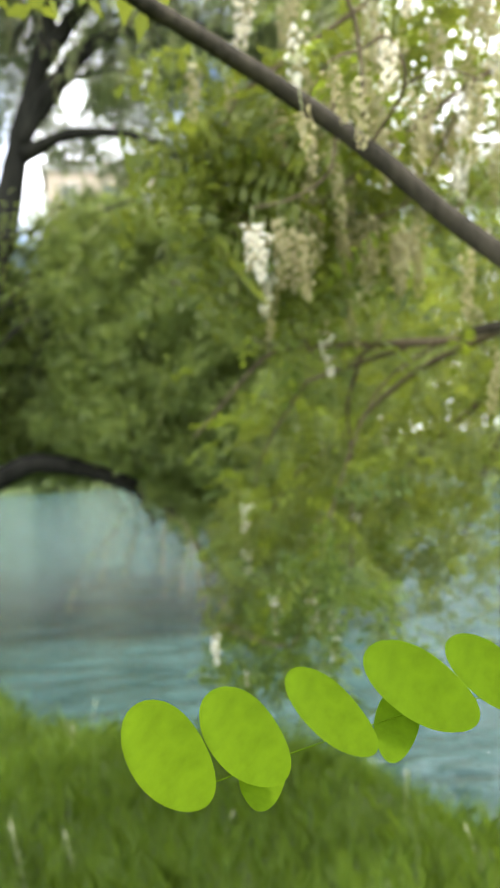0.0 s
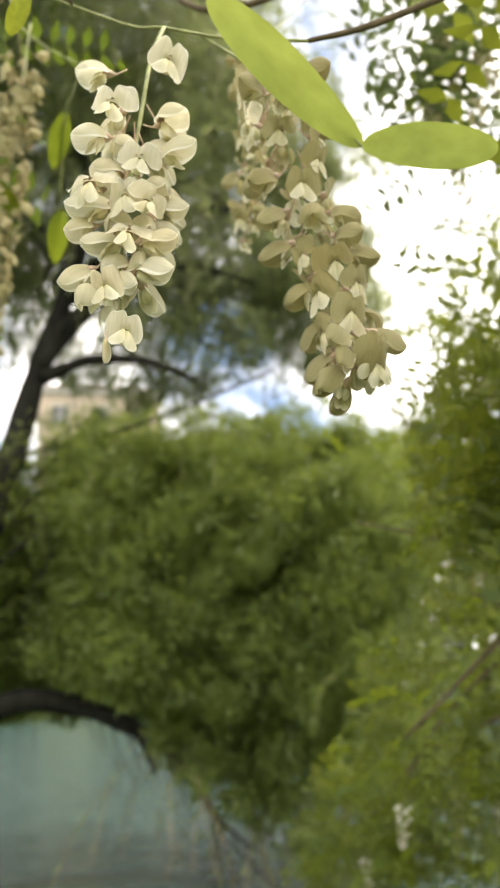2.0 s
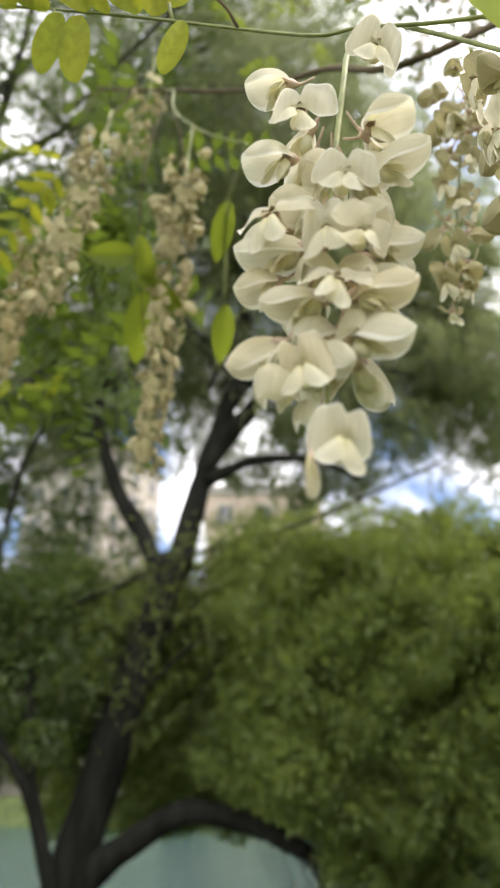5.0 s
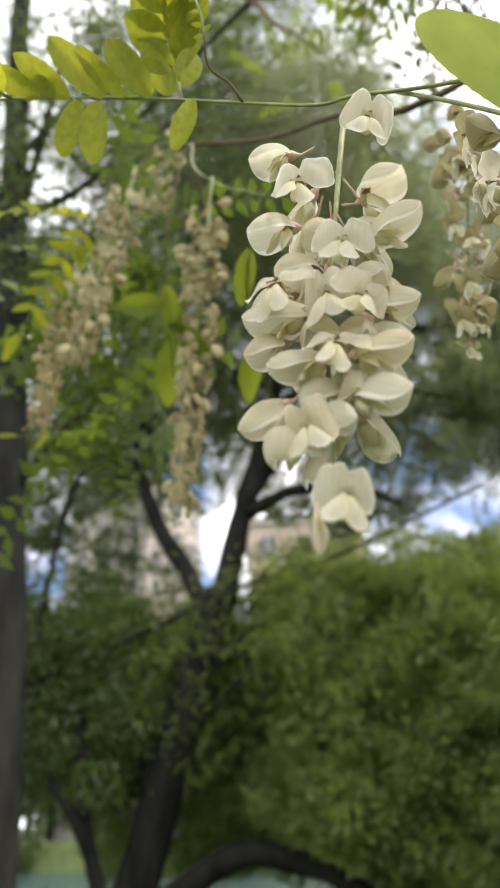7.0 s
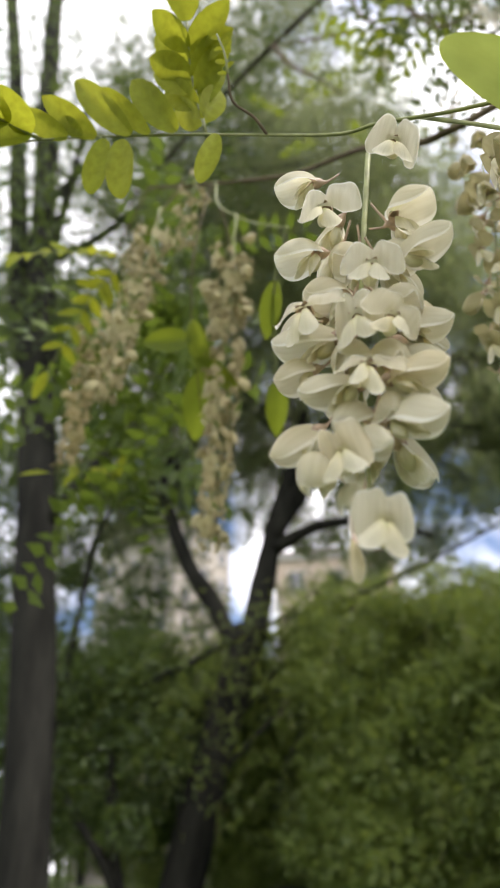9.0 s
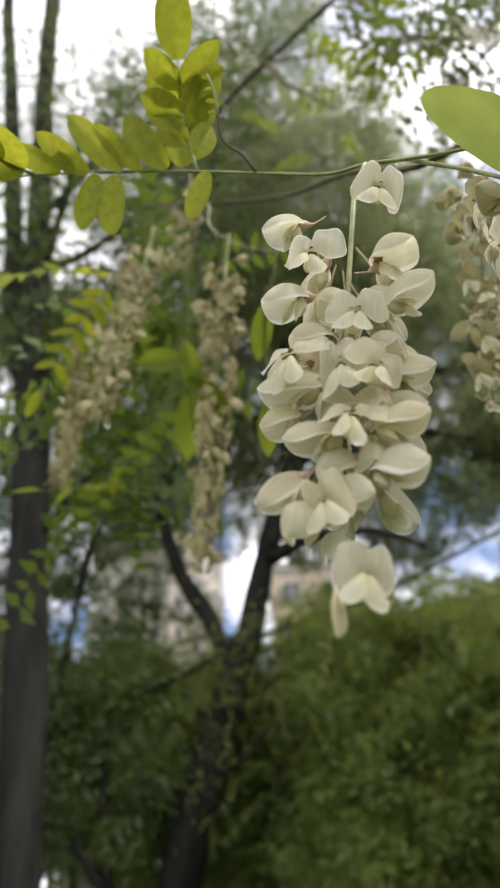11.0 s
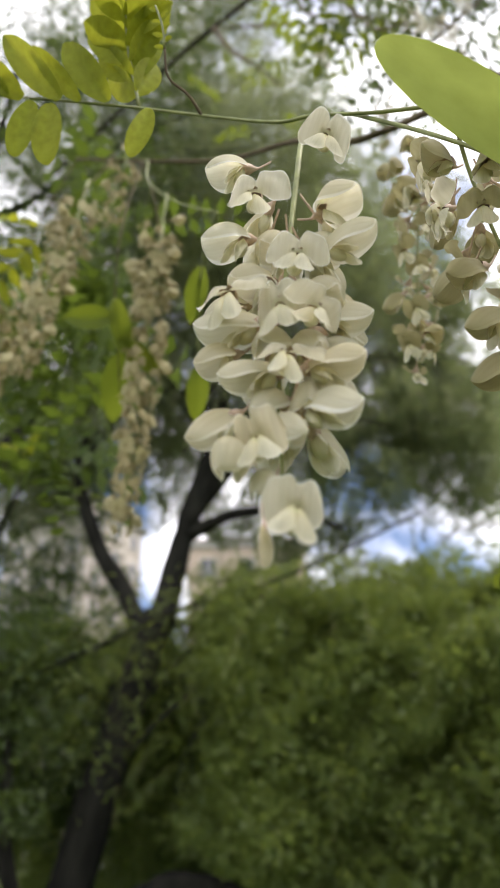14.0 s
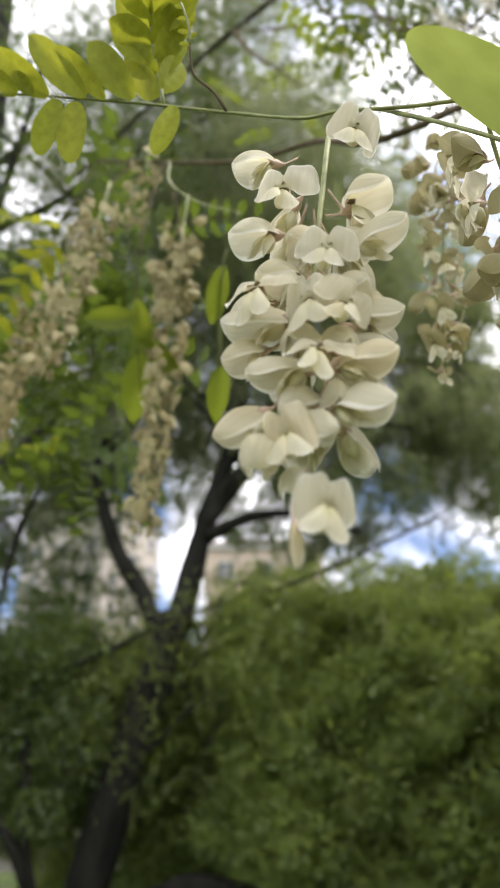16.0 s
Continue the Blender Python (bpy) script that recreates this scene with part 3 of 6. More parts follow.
def build_willow_branches():
    """Arching branches inside the crown and thin drooping ones in front of the lower dome."""
    rng = random.Random(14)
    for k in range(16):
        a = Vector((-2.75 + 0.55 * rng.random(), 8.3, 5.3 + 3.2 * rng.random()))
        reach = rng.uniform(0.8, 2.6) * (1 if rng.random() < 0.75 else -0.7)
        up = rng.uniform(0.3, 1.2)
        pts = [a, a + Vector((reach * 0.3, rng.uniform(-0.4, 0.1), up * 0.75)), a + Vector((reach * 0.65, rng.uniform(-0.6, 0.2), up)), a + Vector((reach, rng.uniform(-0.7, 0.2), up * 0.55)), a + Vector((reach * 1.15, rng.uniform(-0.7, 0.2), up * 0.0))]
        wt("limb", pts, rng.uniform(0.022, 0.04), 0.006, 5, 4, 0.2, k)
    for k in range(22):
        a = Vector((rng.uniform(-2.9, -0.6), rng.uniform(7.5, 8.0), rng.uniform(2.6, 4.4)))
        reach = rng.uniform(0.5, 1.5) * (1 if rng.random() < 0.8 else -0.6)
        fall = rng.uniform(0.5, 1.4)
        pts = [a, a + Vector((reach * 0.4, -0.12, 0.18)), a + Vector((reach * 0.75, -0.2, -0.05)), a + Vector((reach, -0.22, -fall * 0.5)), a + Vector((reach * 1.1, -0.22, -fall))]
        wt("limb", pts, rng.uniform(0.012, 0.02), 0.004, 5, 3, 0.2, k)
    for k in range(56):
        x = rng.uniform(-1.7, 1.2)
        z = float(np.interp(x, [-2.2, -1.5, -0.7, 0.2, 1.3], [6.3, 6.75, 7.2, 7.4, 7.4])) + rng.uniform(-0.5, 0.7)
        a = Vector((x, rng.uniform(7.7, 8.5), z))
        fall, dx = rng.uniform(0.5, 1.4), rng.uniform(-0.25, 0.45)
        wt("twig", [a, a + Vector((dx * 0.6, 0, -0.1 * fall)), a + Vector((dx, 0, -0.5 * fall)), a + Vector((dx * 1.1, 0, -fall))], rng.uniform(0.008, 0.014), 0.004, 4, 3, 0.1, k)


build_willow_branches()


def arch_z(x):
    return np.interp(x, [-6, -3.43, -2.64, -1.93, -1.37, -0.87, -0.6, 0.0, 0.4], [1.3, 1.14, 1.44, 1.29, 1.04, 0.62, 0.25, -0.1, -0.42])


def strands(rng, tops, length, leaf_len, leaf_w, per_metre, sway, parent, mat, twig_mat, crop=None, twig_r=0.004, name="crown"):
    """Hanging shoots: a thin twig with narrow leaves all along it."""
    n = len(tops)
    bases, ways = [], []
    tv, tf = [], []
    for i in range(n):
        L = length * rng.uniform(0.5, 1.25)
        d = rng.normal(0, sway, 2)
        k = max(3, int(L / 0.22))
        t = np.linspace(0, 1, k)
        curve = np.stack([tops[i, 0] + d[0] * np.sqrt(t) * L + 0.03 * np.sin(5 * t + i), tops[i, 1] + d[1] * np.sqrt(t) * L, tops[i, 2] + 0.10 * L * np.sin(np.pi * t) - L * t ** 1.3], 1)
        if crop is not None:
            curve = curve[crop(curve)]
        if len(curve) < 3:
            continue
        o = len(tv)
        for q in curve:
            r = twig_r
            tv += [q + (r, 0, 0), q + (-r * 0.5, r * 0.87, 0), q + (-r * 0.5, -r * 0.87, 0)]
        for j in range(len(curve) - 1):
            a, b = o + 3 * j, o + 3 * j + 3
            tf += [(a, a + 1, b + 1, b), (a + 1, a + 2, b + 2, b + 1), (a + 2, a, b, b + 2)]
        m = max(2, int(per_metre * L * len(curve) / k))
        s = rng.uniform(0, len(curve) - 1.001, m)
        j = s.astype(int)
        fr = (s - j)[:, None]
        bases.append(curve[j] * (1 - fr) + curve[j + 1] * fr)
        ways.append(curve[j + 1] - curve[j])
    base, way = np.concatenate(bases), np.concatenate(ways)
    way /= np.linalg.norm(way, axis=1, keepdims=True) + 1e-9
    m = len(base)
    way = way * 0.8 + rng.normal(0, 0.55, (m, 3))
    ll = leaf_len * rng.uniform(0.6, 1.3, m)
    v, f = leaf_quads(base, way, rng.normal(size=(m, 3)), ll, leaf_w * rng.uniform(0.7, 1.3, m))
    stuff_mesh(name, v - np.array(parent.location), f, mat, parent)
    stuff_mesh("twiggery", np.array(tv) - np.array(parent.location), np.array(tf), twig_mat, parent)


def build_willow_crown():
    rng = np.random.default_rng(21)
    # lower dome
    n = 2300
    u = rng.uniform(-1, 1, n)
    x = -1.45 + 3.5 * u
    y = rng.uniform(7.2, 10.6, n)
    top = 4.58 - 0.14 * np.clip(-x / 1.5, 0, 2) - 0.13 * np.clip((x + 0.2) / 1.9, 0, 2) ** 2 * 2.2 - 0.22 * (y - 8.8) ** 2 * 0.5
    z = top - rng.uniform(0, 1, n) ** 1.4 * np.maximum(top - 0.6, 0.3)
    keep = np.array([noise.noise(Vector((a * 0.9, b * 0.9, c * 0.9))) > -0.42 for a, b, c in zip(x, y, z)])
    tops = np.stack([x, y, z], 1)[keep]
    crop = lambda c: (c[:, 2] > arch_z(c[:, 0]) + 0.02 + 0.30 * ((c[:, 1] < 8.2) & (c[:, 0] < -1.25))) & (c[:, 2] > WATER_Z + 0.08)
    behind = (tops[:, 0] > -2.3) | (tops[:, 1] > 8.5)                # the trunk stands clear of its foliage
    tops = tops[behind]
    pick = rng.random(len(tops)) < 0.12
    strands(rng, tops[pick], 1.0, 0.095, 0.022, 80, 0.75, WT, M_WILLOW, M_TWIG, crop)
    c = tops[rng.integers(0, len(tops), 900)]
    v, f = crown_leaves(rng, c, rng.uniform(0.2, 0.55, len(c)), 270000, 0.085, 0.7, 0.75, 0.28, lambda p: crop(p) & ((p[:, 0] > -2.35 + 0.5 * np.sin(p[:, 2] * 37 + p[:, 1] * 53)) | (p[:, 1] > 8.45)))
    stuff_mesh("crown", v - np.array(WT.location), f, M_WILLOW, WT)
    k = 190
    c = np.stack([rng.uniform(-2.1, 1.3, k), rng.uniform(7.2, 7.9, k), rng.uniform(1.3, 4.2, k)], 1)
    c = c[c[:, 2] < 4.1 - 0.28 * np.clip(-c[:, 0], 0, 3) - 0.9 * np.clip(c[:, 0] + 0.2, 0, 2) ** 2]
    v, f = crown_leaves(rng, c, rng.uniform(0.2, 0.42, len(c)), 42000, 0.085, 0.8, 0.85, 0.26, crop)
    stuff_mesh("crown", v - np.array(WT.location), f, M_WILLOW, WT)
    # the crown's far side
    k = 130
    c = np.stack([np.concatenate([rng.uniform(-3.8, 0.6, 90), rng.uniform(-3.7, -2.0, 40)]), np.concatenate([rng.uniform(9.6, 10.8, 90), rng.uniform(8.9, 10.4, 40)]), np.concatenate([rng.uniform(1.4, 3.9, 90), rng.uniform(1.5, 3.7, 40)])], 1)
    v, f = crown_leaves(rng, c, rng.uniform(0.35, 0.75, k), 64000, 0.10, 0.7, 0.8, 0.3)
    stuff_mesh("crown", v - np.array(WT.location), f, M_WILLOW, WT)
    # drooping bare and leafy tips under the arching limb
    k = 70
    x = rng.uniform(-1.3, 0.9, k)
    tops = np.stack([x, rng.uniform(7.4, 8.0, k), np.maximum(arch_z(x) + 0.15, 0.1)], 1)
    strands(rng, tops, 0.75, 0.06, 0.012, 26, 0.5, WT, M_WILLOW, M_TWIG, lambda c: c[:, 2] > WATER_Z + 0.05, 0.006, "tip_leaves")
    # the dome's skirt, hanging nearly to the water
    k = 110
    x = rng.uniform(-1.1, 1.5, k)
    low = np.maximum(arch_z(x) + 0.3, -0.15)
    c = np.stack([x, rng.uniform(7.5, 9.6, k), low + rng.uniform(0, 1, k) ** 1.3 * (2.2 - low)], 1)
    v, f = crown_leaves(rng, c, rng.uniform(0.18, 0.42, k), 36000, 0.08, 0.9, 0.9, 0.26, crop)
    stuff_mesh("crown", v - np.array(WT.location), f, M_WILLOW, WT)
    # sprigs that cross the trunk
    k = 60
    c = np.stack([rng.uniform(-4.0, -2.2, k), rng.uniform(7.5, 7.8, k), rng.uniform(2.2, 4.3, k)], 1)
    v, f = crown_leaves(rng, c, rng.uniform(0.3, 0.6, k), 1300, 0.085, 0.7, 0.9, 0.28)
    stuff_mesh("crown", v - np.array(WT.location), f, M_WILLOW, WT)
    # high crown, its leaf colour paled for haze
    n = 2600
    x = rng.uniform(-5.8, 2.9, n)
    y = rng.uniform(7.6, 10.8, n)
    z = rng.uniform(5.9, 13.5, n)
    low = 5.45 + 0.05 * np.clip(x + 1.8, 0, 5)
    reach = 2.1 - 0.36 * np.clip(z - 8.6, 0, 8)                  # the open sky beyond the crown's edge
    keep = (z > low) & (x < reach)
    keep &= np.array([noise.noise(Vector((a * 0.7, b * 0.7, c * 0.6 + 5))) > -0.22 for a, b, c in zip(x, y, z)])
    keep &= ~((x > -4.4) & (x < -2.7) & (z < 6.4))
    tops = np.stack([x, y, z], 1)[keep]
    c = tops[rng.integers(0, len(tops), 520)]
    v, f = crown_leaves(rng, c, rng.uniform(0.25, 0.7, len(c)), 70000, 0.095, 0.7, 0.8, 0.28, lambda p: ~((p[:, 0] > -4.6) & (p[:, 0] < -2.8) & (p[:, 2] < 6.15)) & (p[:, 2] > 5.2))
    stuff_mesh("high_crown", v - np.array(WT.location), f, M_WILLOW_HAZED, WT)
    k = 170
    c = np.stack([rng.uniform(-3.9, 1.0, k), rng.uniform(8.2, 9.6, k), rng.uniform(9.4, 15.0, k)], 1)
    c = c[c[:, 0] < 2.0 - 0.34 * (c[:, 2] - 8.6)]
    v, f = crown_leaves(rng, c, rng.uniform(0.3, 0.75, len(c)), 31000, 0.10, 0.7, 0.8, 0.3)
    stuff_mesh("high_crown", v - np.array(WT.location), f, M_WILLOW_HAZED, WT)
    k = 260
    c = np.stack([rng.uniform(-7.0, 1.0, k), rng.uniform(9.2, 11.0, k), rng.uniform(7.5, 12.6, k)], 1)
    c = c[(rng.random(k) < np.clip(0.75 - 0.13 * c[:, 0], 0.45, 1)) & (c[:, 0] < 1.4 - 0.34 * (c[:, 2] - 8.6))]
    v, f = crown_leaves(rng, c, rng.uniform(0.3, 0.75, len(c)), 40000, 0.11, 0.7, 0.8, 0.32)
    stuff_mesh("high_crown", v - np.array(WT.location), f, M_WILLOW_HAZED, WT)
    k = 240
    c = np.stack([rng.uniform(-4.6, 0.4, k), rng.uniform(8.2, 10.6, k), rng.uniform(10.5, 16.0, k)], 1)
    c = c[c[:, 0] < 1.1 - 0.30 * (c[:, 2] - 9.5)]
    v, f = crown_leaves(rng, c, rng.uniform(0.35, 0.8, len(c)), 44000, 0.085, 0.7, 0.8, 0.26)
    stuff_mesh("high_crown", v - np.array(WT.location), f, M_WILLOW_HAZED, WT)
    k = 80
    c = np.stack([rng.uniform(0.35, 2.0, k), rng.uniform(8.8, 10.2, k), rng.uniform(6.5, 9.2, k)], 1)
    v, f = crown_leaves(rng, c, rng.uniform(0.2, 0.5, k), 19000, 0.095, 0.7, 0.8, 0.3)
    stuff_mesh("high_crown", v - np.array(WT.location), f, M_WILLOW_HAZED, WT)
    k = 80
    c = np.stack([rng.uniform(-1.6, 1.6, k), rng.uniform(7.9, 10.2, k), rng.uniform(5.7, 7.0, k)], 1)
    v, f = crown_leaves(rng, c, rng.uniform(0.2, 0.45, k), 21000, 0.085, 0.7, 0.8, 0.28)
    stuff_mesh("high_crown", v - np.array(WT.location), f, M_WILLOW_HAZED, WT)
    k = 34
    c = np.stack([rng.uniform(-3.4, -0.6, k), rng.uniform(9.4, 10.6, k), rng.uniform(5.0, 6.6, k)], 1)
    v, f = crown_leaves(rng, c, rng.uniform(0.15, 0.4, k), 5200, 0.09, 0.7, 0.8, 0.3)
    stuff_mesh("high_crown", v - np.array(WT.location), f, M_WILLOW_HAZED, WT)
    strands(rng, tops, 0.9, 0.095, 0.022, 75, 0.7, WT, M_WILLOW_HAZED, M_TWIG, lambda c: (c[:, 2] > 5.3 + 0.12 * np.clip(c[:, 0] + 1.5, 0, 4)) & ~((c[:, 0] > -4.6) & (c[:, 0] < -2.8) & (c[:, 2] < 6.5)), 0.005, "high_crown")


build_willow_crown()


# twin-stemmed tree on the bank
BT = empty("bank_tree", (-3.8, 6.0, -0.05))
tagged(BT, "dark straight twin-stemmed tree standing on the river bank", "tree")
B_OFF = Vector((3.8, -6.0, 0.05))


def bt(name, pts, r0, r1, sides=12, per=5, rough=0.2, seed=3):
    return part_tube(name, [Vector(p) + B_OFF for p in pts], r0, r1, M_BARK_SHADED, BT, sides, per, rough, seed)


bt("trunk", [(-4.05, 6, -0.3), (-4.22, 6, 1.76), (-4.50, 6, 4.0), (-4.95, 6, 6.75), (-5.30, 6, 9.12), (-5.74, 6, 12.2), (-6.13, 6, 14.95), (-6.57, 6, 18.8), (-6.9, 6, 23)], 0.23, 0.16, 14)
bt("trunk", [(-4.9, 6.05, 6.6), (-5.15, 6.06, 7.2), (-5.62, 6.1, 8.6), (-6.43, 6.1, 12.4), (-7.2, 6.1, 16.0), (-8.1, 6.1, 20.0), (-8.6, 6.1, 23)], 0.17, 0.13)
bt("limb", [(-5.3, 6.1, 9.5), (-4.78, 6.2, 9.73), (-4.19, 6.2, 10.02), (-3.6, 6.3, 10.6), (-2.9, 6.5, 11.4)], 0.08, 0.03, 8)
bt("limb", [(-5.7, 6.1, 12.0), (-4.96, 6.25, 11.14), (-4.25, 6.35, 10.15), (-3.9, 6.4, 9.4)], 0.05, 0.02, 8)
bt("limb", [(-4.5, 6.0, 5.0), (-4.0, 6.2, 5.9), (-3.3, 6.4, 6.6), (-2.5, 6.5, 7.1)], 0.06, 0.02, 8)
bt("limb", [(-5.2, 6.0, 9.4), (-4.9, 5.8, 11.2), (-4.7, 5.6, 12.8)], 0.08, 0.03, 8)
bt("limb", [(-5.4, 6.0, 10.8), (-4.4, 6.3, 12.6), (-3.0, 6.6, 13.8)], 0.07, 0.03, 8)
bt("limb", [(-2.9, 6.5, 11.4), (-2.0, 6.6, 11.9), (-1.2, 6.7, 12.7), (-0.6, 6.8, 13.9)], 0.03, 0.01, 6)
bt("limb", [(-3.6, 6.3, 10.6), (-2.6, 6.4, 10.7), (-1.5, 6.5, 10.5), (-0.5, 6.6, 10.9)], 0.025, 0.008, 6)
bt("limb", [(-3.0, 6.6, 13.8), (-2.0, 6.6, 14.4), (-1.2, 6.7, 15.4)], 0.03, 0.01, 6)


def build_bank_crown():
    rng = np.random.default_rng(31)
    n = 260
    x = rng.uniform(-8.5, -1.6, n)
    z = rng.uniform(6.6, 16.5, n)
    y = rng.uniform(5.2, 8.0, n)
    keep = (z > 6.6 + 0.5 * np.clip(x + 4.3, 0, 4)) & (z < 16.5) & (x < -4.2 + 0.25 * z - 0.6)
    c = np.stack([x, y, z], 1)[keep]
    v, f = crown_leaves(rng, c, rng.uniform(0.5, 1.2, len(c)), 34000, 0.095, 0.4, 0.8)
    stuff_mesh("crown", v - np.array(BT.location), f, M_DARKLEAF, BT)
    # the fine high twigs, thin against the sky, leaves paled as hazy and backlit
    n = 330
    z = rng.uniform(9.9, 16.0, n)
    c = np.stack([rng.uniform(-5.0, 0.1, n), rng.uniform(5.8, 7.6, n), z], 1)
    c = c[c[:, 0] < -0.1 - 0.16 * (z - 11.5) + rng.normal(0, 0.25, n)]
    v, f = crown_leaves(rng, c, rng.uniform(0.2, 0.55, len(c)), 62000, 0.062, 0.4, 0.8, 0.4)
    stuff_mesh("crown", v - np.array(BT.location), f, M_ASH_HAZED, BT)
    n = 96
    c = np.stack([rng.uniform(-12.0, -6.9, n), rng.uniform(9.0, 11.5, n), rng.uniform(4.0, 15.0, n)], 1)
    v, f = crown_leaves(rng, c, rng.uniform(0.5, 1.1, n), 38000, 0.12, 0.4, 0.8)
    stuff_mesh("crown", v - np.array(BT.location), f, M_DARKLEAF, BT)
    n = 46
    c = np.stack([rng.uniform(-8.5, -4.3, n), rng.uniform(8.6, 10.6, n), rng.uniform(3.6, 7.2, n)], 1)
    v, f = crown_leaves(rng, c, rng.uniform(0.3, 0.7, n), 14000, 0.085, 0.4, 0.8)
    stuff_mesh("crown", v - np.array(BT.location), f, M_DARKLEAF, BT)
    # low hanging boughs beside the stems, clear of the water
    n = 110
    c = np.stack([rng.uniform(-6.5, -3.9, n), rng.uniform(7.2, 9.2, n), rng.uniform(2.1, 4.2, n)], 1)
    v, f = crown_leaves(rng, c, rng.uniform(0.3, 0.7, n), 27000, 0.075, 0.4, 0.8, 0.55, lambda p: p[:, 2] > 1.72 + 0.12 * np.sin(p[:, 0] * 5))
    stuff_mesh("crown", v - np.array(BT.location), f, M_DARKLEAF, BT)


build_bank_crown()


# ---- locust tree whose boughs hang over the bank ----
LT = empty("locust_tree", (1.9, 0.1, 0.0))
tagged(LT, "flowering locust tree with hanging white blossom and feathery leaves", "tree")
L_OFF = Vector((-1.9, -0.1, 0.0))


def lt(name, pts, r0, r1, mat=None, sides=8, per=5, rough=0.15, seed=2):
    return part_tube(name, [Vector(p) + L_OFF for p in pts], r0, r1, mat or M_TWIG, LT, sides, per, rough, seed)


lt("trunk", [(1.9, 0.1, -0.4), (1.88, 0.15, 1.0), (1.75, 0.3, 2.2), (1.5, 0.6, 3.2), (1.2, 0.9, 4.0)], 0.13, 0.06, M_LIMB, 12)
lt("limb", [(1.72, 0.33, 2.35), (1.3, 0.65, 2.7), (0.8, 0.9, 2.8), (0.3, 0.95, 2.8)], 0.035, 0.014, M_LIMB)
lt("limb", [(1.75, 0.3, 2.2), (1.55, 0.8, 2.25), (1.24, 1.18, 2.014), (0.868, 1.35, 1.754), (0.608, 1.4, 1.694)], 0.03, 0.011, M_LIMB)
lt("limb", [(1.25, 0.85, 3.9), (0.5, 1.2, 3.92), (-0.11, 1.336, 3.917), (-0.286, 1.389, 3.90), (-0.553, 1.52, 3.932), (-0.773, 1.634, 3.949), (-1.3, 1.9, 3.9)], 0.012, 0.006, M_LIMB)
lt("limb", [(0.02, 0.43, 1.885), (0.06, 0.49, 1.88), (0.101, 0.537, 1.872), (0.157, 0.605, 1.870), (0.226, 0.660, 1.850), (0.317, 0.685, 1.790), (0.439, 0.672, 1.668), (0.62, 0.62, 1.52), (1.1, 0.42, 1.36), (1.83, 0.16, 1.20)], 0.0065, 0.0135, M_LIMB, 10)
lt("twig", [(-0.553, 1.52, 3.93), (-0.50, 1.50, 3.75), (-0.433, 1.486, 3.621), (-0.362, 1.493, 3.506)], 0.008, 0.003)
lt("twig", [(0.3, 0.95, 2.8), (0.05, 0.85, 2.45), (-0.220, 0.761, 2.191), (-0.303, 0.816, 2.278), (-0.381, 0.861, 2.336), (-0.481, 0.878, 2.388), (-0.581, 0.905, 2.46)], 0.0036, 0.0018)
lt("twig", [(0.12, 0.88, 2.56), (-0.02, 0.72, 2.15), (-0.093, 0.603, 2.008), (-0.181, 0.575, 1.942), (-0.215, 0.569, 1.926)], 0.0032, 0.0011)
lt("twig", [(-0.215, 0.569, 1.926), (-0.254, 0.569, 1.930), (-0.282, 0.571, 1.940), (-0.297, 0.573, 1.944), (-0.326, 0.574, 1.960), (-0.366, 0.569, 1.974), (-0.425, 0.555, 1.981), (-0.465, 0.550, 1.984)], 0.0008, 0.0005, M_STALK, 8)
lt("twig", [(-0.267, 0.572, 1.937), (-0.248, 0.569, 1.917), (-0.232, 0.566, 1.897), (-0.215, 0.569, 1.880)], 0.0009, 0.0007, M_STALK, 6)
lt("twig", [(-0.326, 0.574, 1.960), (-0.330, 0.568, 1.966), (-0.337, 0.563, 1.973), (-0.337, 0.557, 1.983)], 0.0007, 0.0005, M_TWIG, 6)
lt("twig", [(-0.481, 0.878, 2.388), (-0.45, 0.82, 2.30), (-0.426, 0.766, 2.193), (-0.399, 0.761, 2.154), (-0.363, 0.750, 2.118)], 0.0009, 0.0006, M_STALK, 6)
lt("twig", [(0.608, 1.402, 1.683), (0.494, 1.43, 1.688), (0.381, 1.457, 1.699), (0.24, 1.481, 1.702), (0.187, 1.503, 1.681), (0.11, 1.547, 1.612), (0.013, 1.604, 1.52)], 0.0085, 0.003)
lt("twig", [(0.292, 1.469, 1.71), (0.27, 1.477, 1.757), (0.178, 1.514, 1.815), (0.078, 1.554, 1.862), (-0.028, 1.609, 1.905)], 0.0045, 0.002)
lt("twig", [(0.292, 1.469, 1.71), (0.304, 1.448, 1.759), (0.323, 1.415, 1.801)], 0.0035, 0.0015)
lt("twig", [(0.22, 1.484, 1.707), (0.153, 1.578, 1.757)], 0.0025, 0.0012)
lt("twig", [(0.294, 1.47, 1.697), (0.337, 1.453, 1.662), (0.39, 1.427, 1.665), (0.446, 1.393, 1.702)], 0.0035, 0.0015)
lt("twig", [(0.608, 1.42, 1.689), (0.45, 1.572, 1.707), (0.421, 1.691, 1.647), (0.418, 1.854, 1.585), (0.436, 2.002, 1.475), (0.448, 2.183, 1.243), (0.438, 2.28, 0.971)], 0.007, 0.003)
lt("twig", [(0.868, 1.36, 1.754), (0.624, 1.617, 1.677), (0.531, 1.873, 1.613), (0.434, 2.209, 1.504), (0.263, 2.632, 1.346), (0.146, 3.014, 1.091), (0.098, 3.13, 0.771)], 0.009, 0.003)
lt("twig", [(0.968, 1.31, 1.804), (0.767, 1.892, 1.557), (0.73, 2.333, 1.446), (0.574, 2.77, 1.207), (0.478, 3.062, 0.989)], 0.009, 0.003)
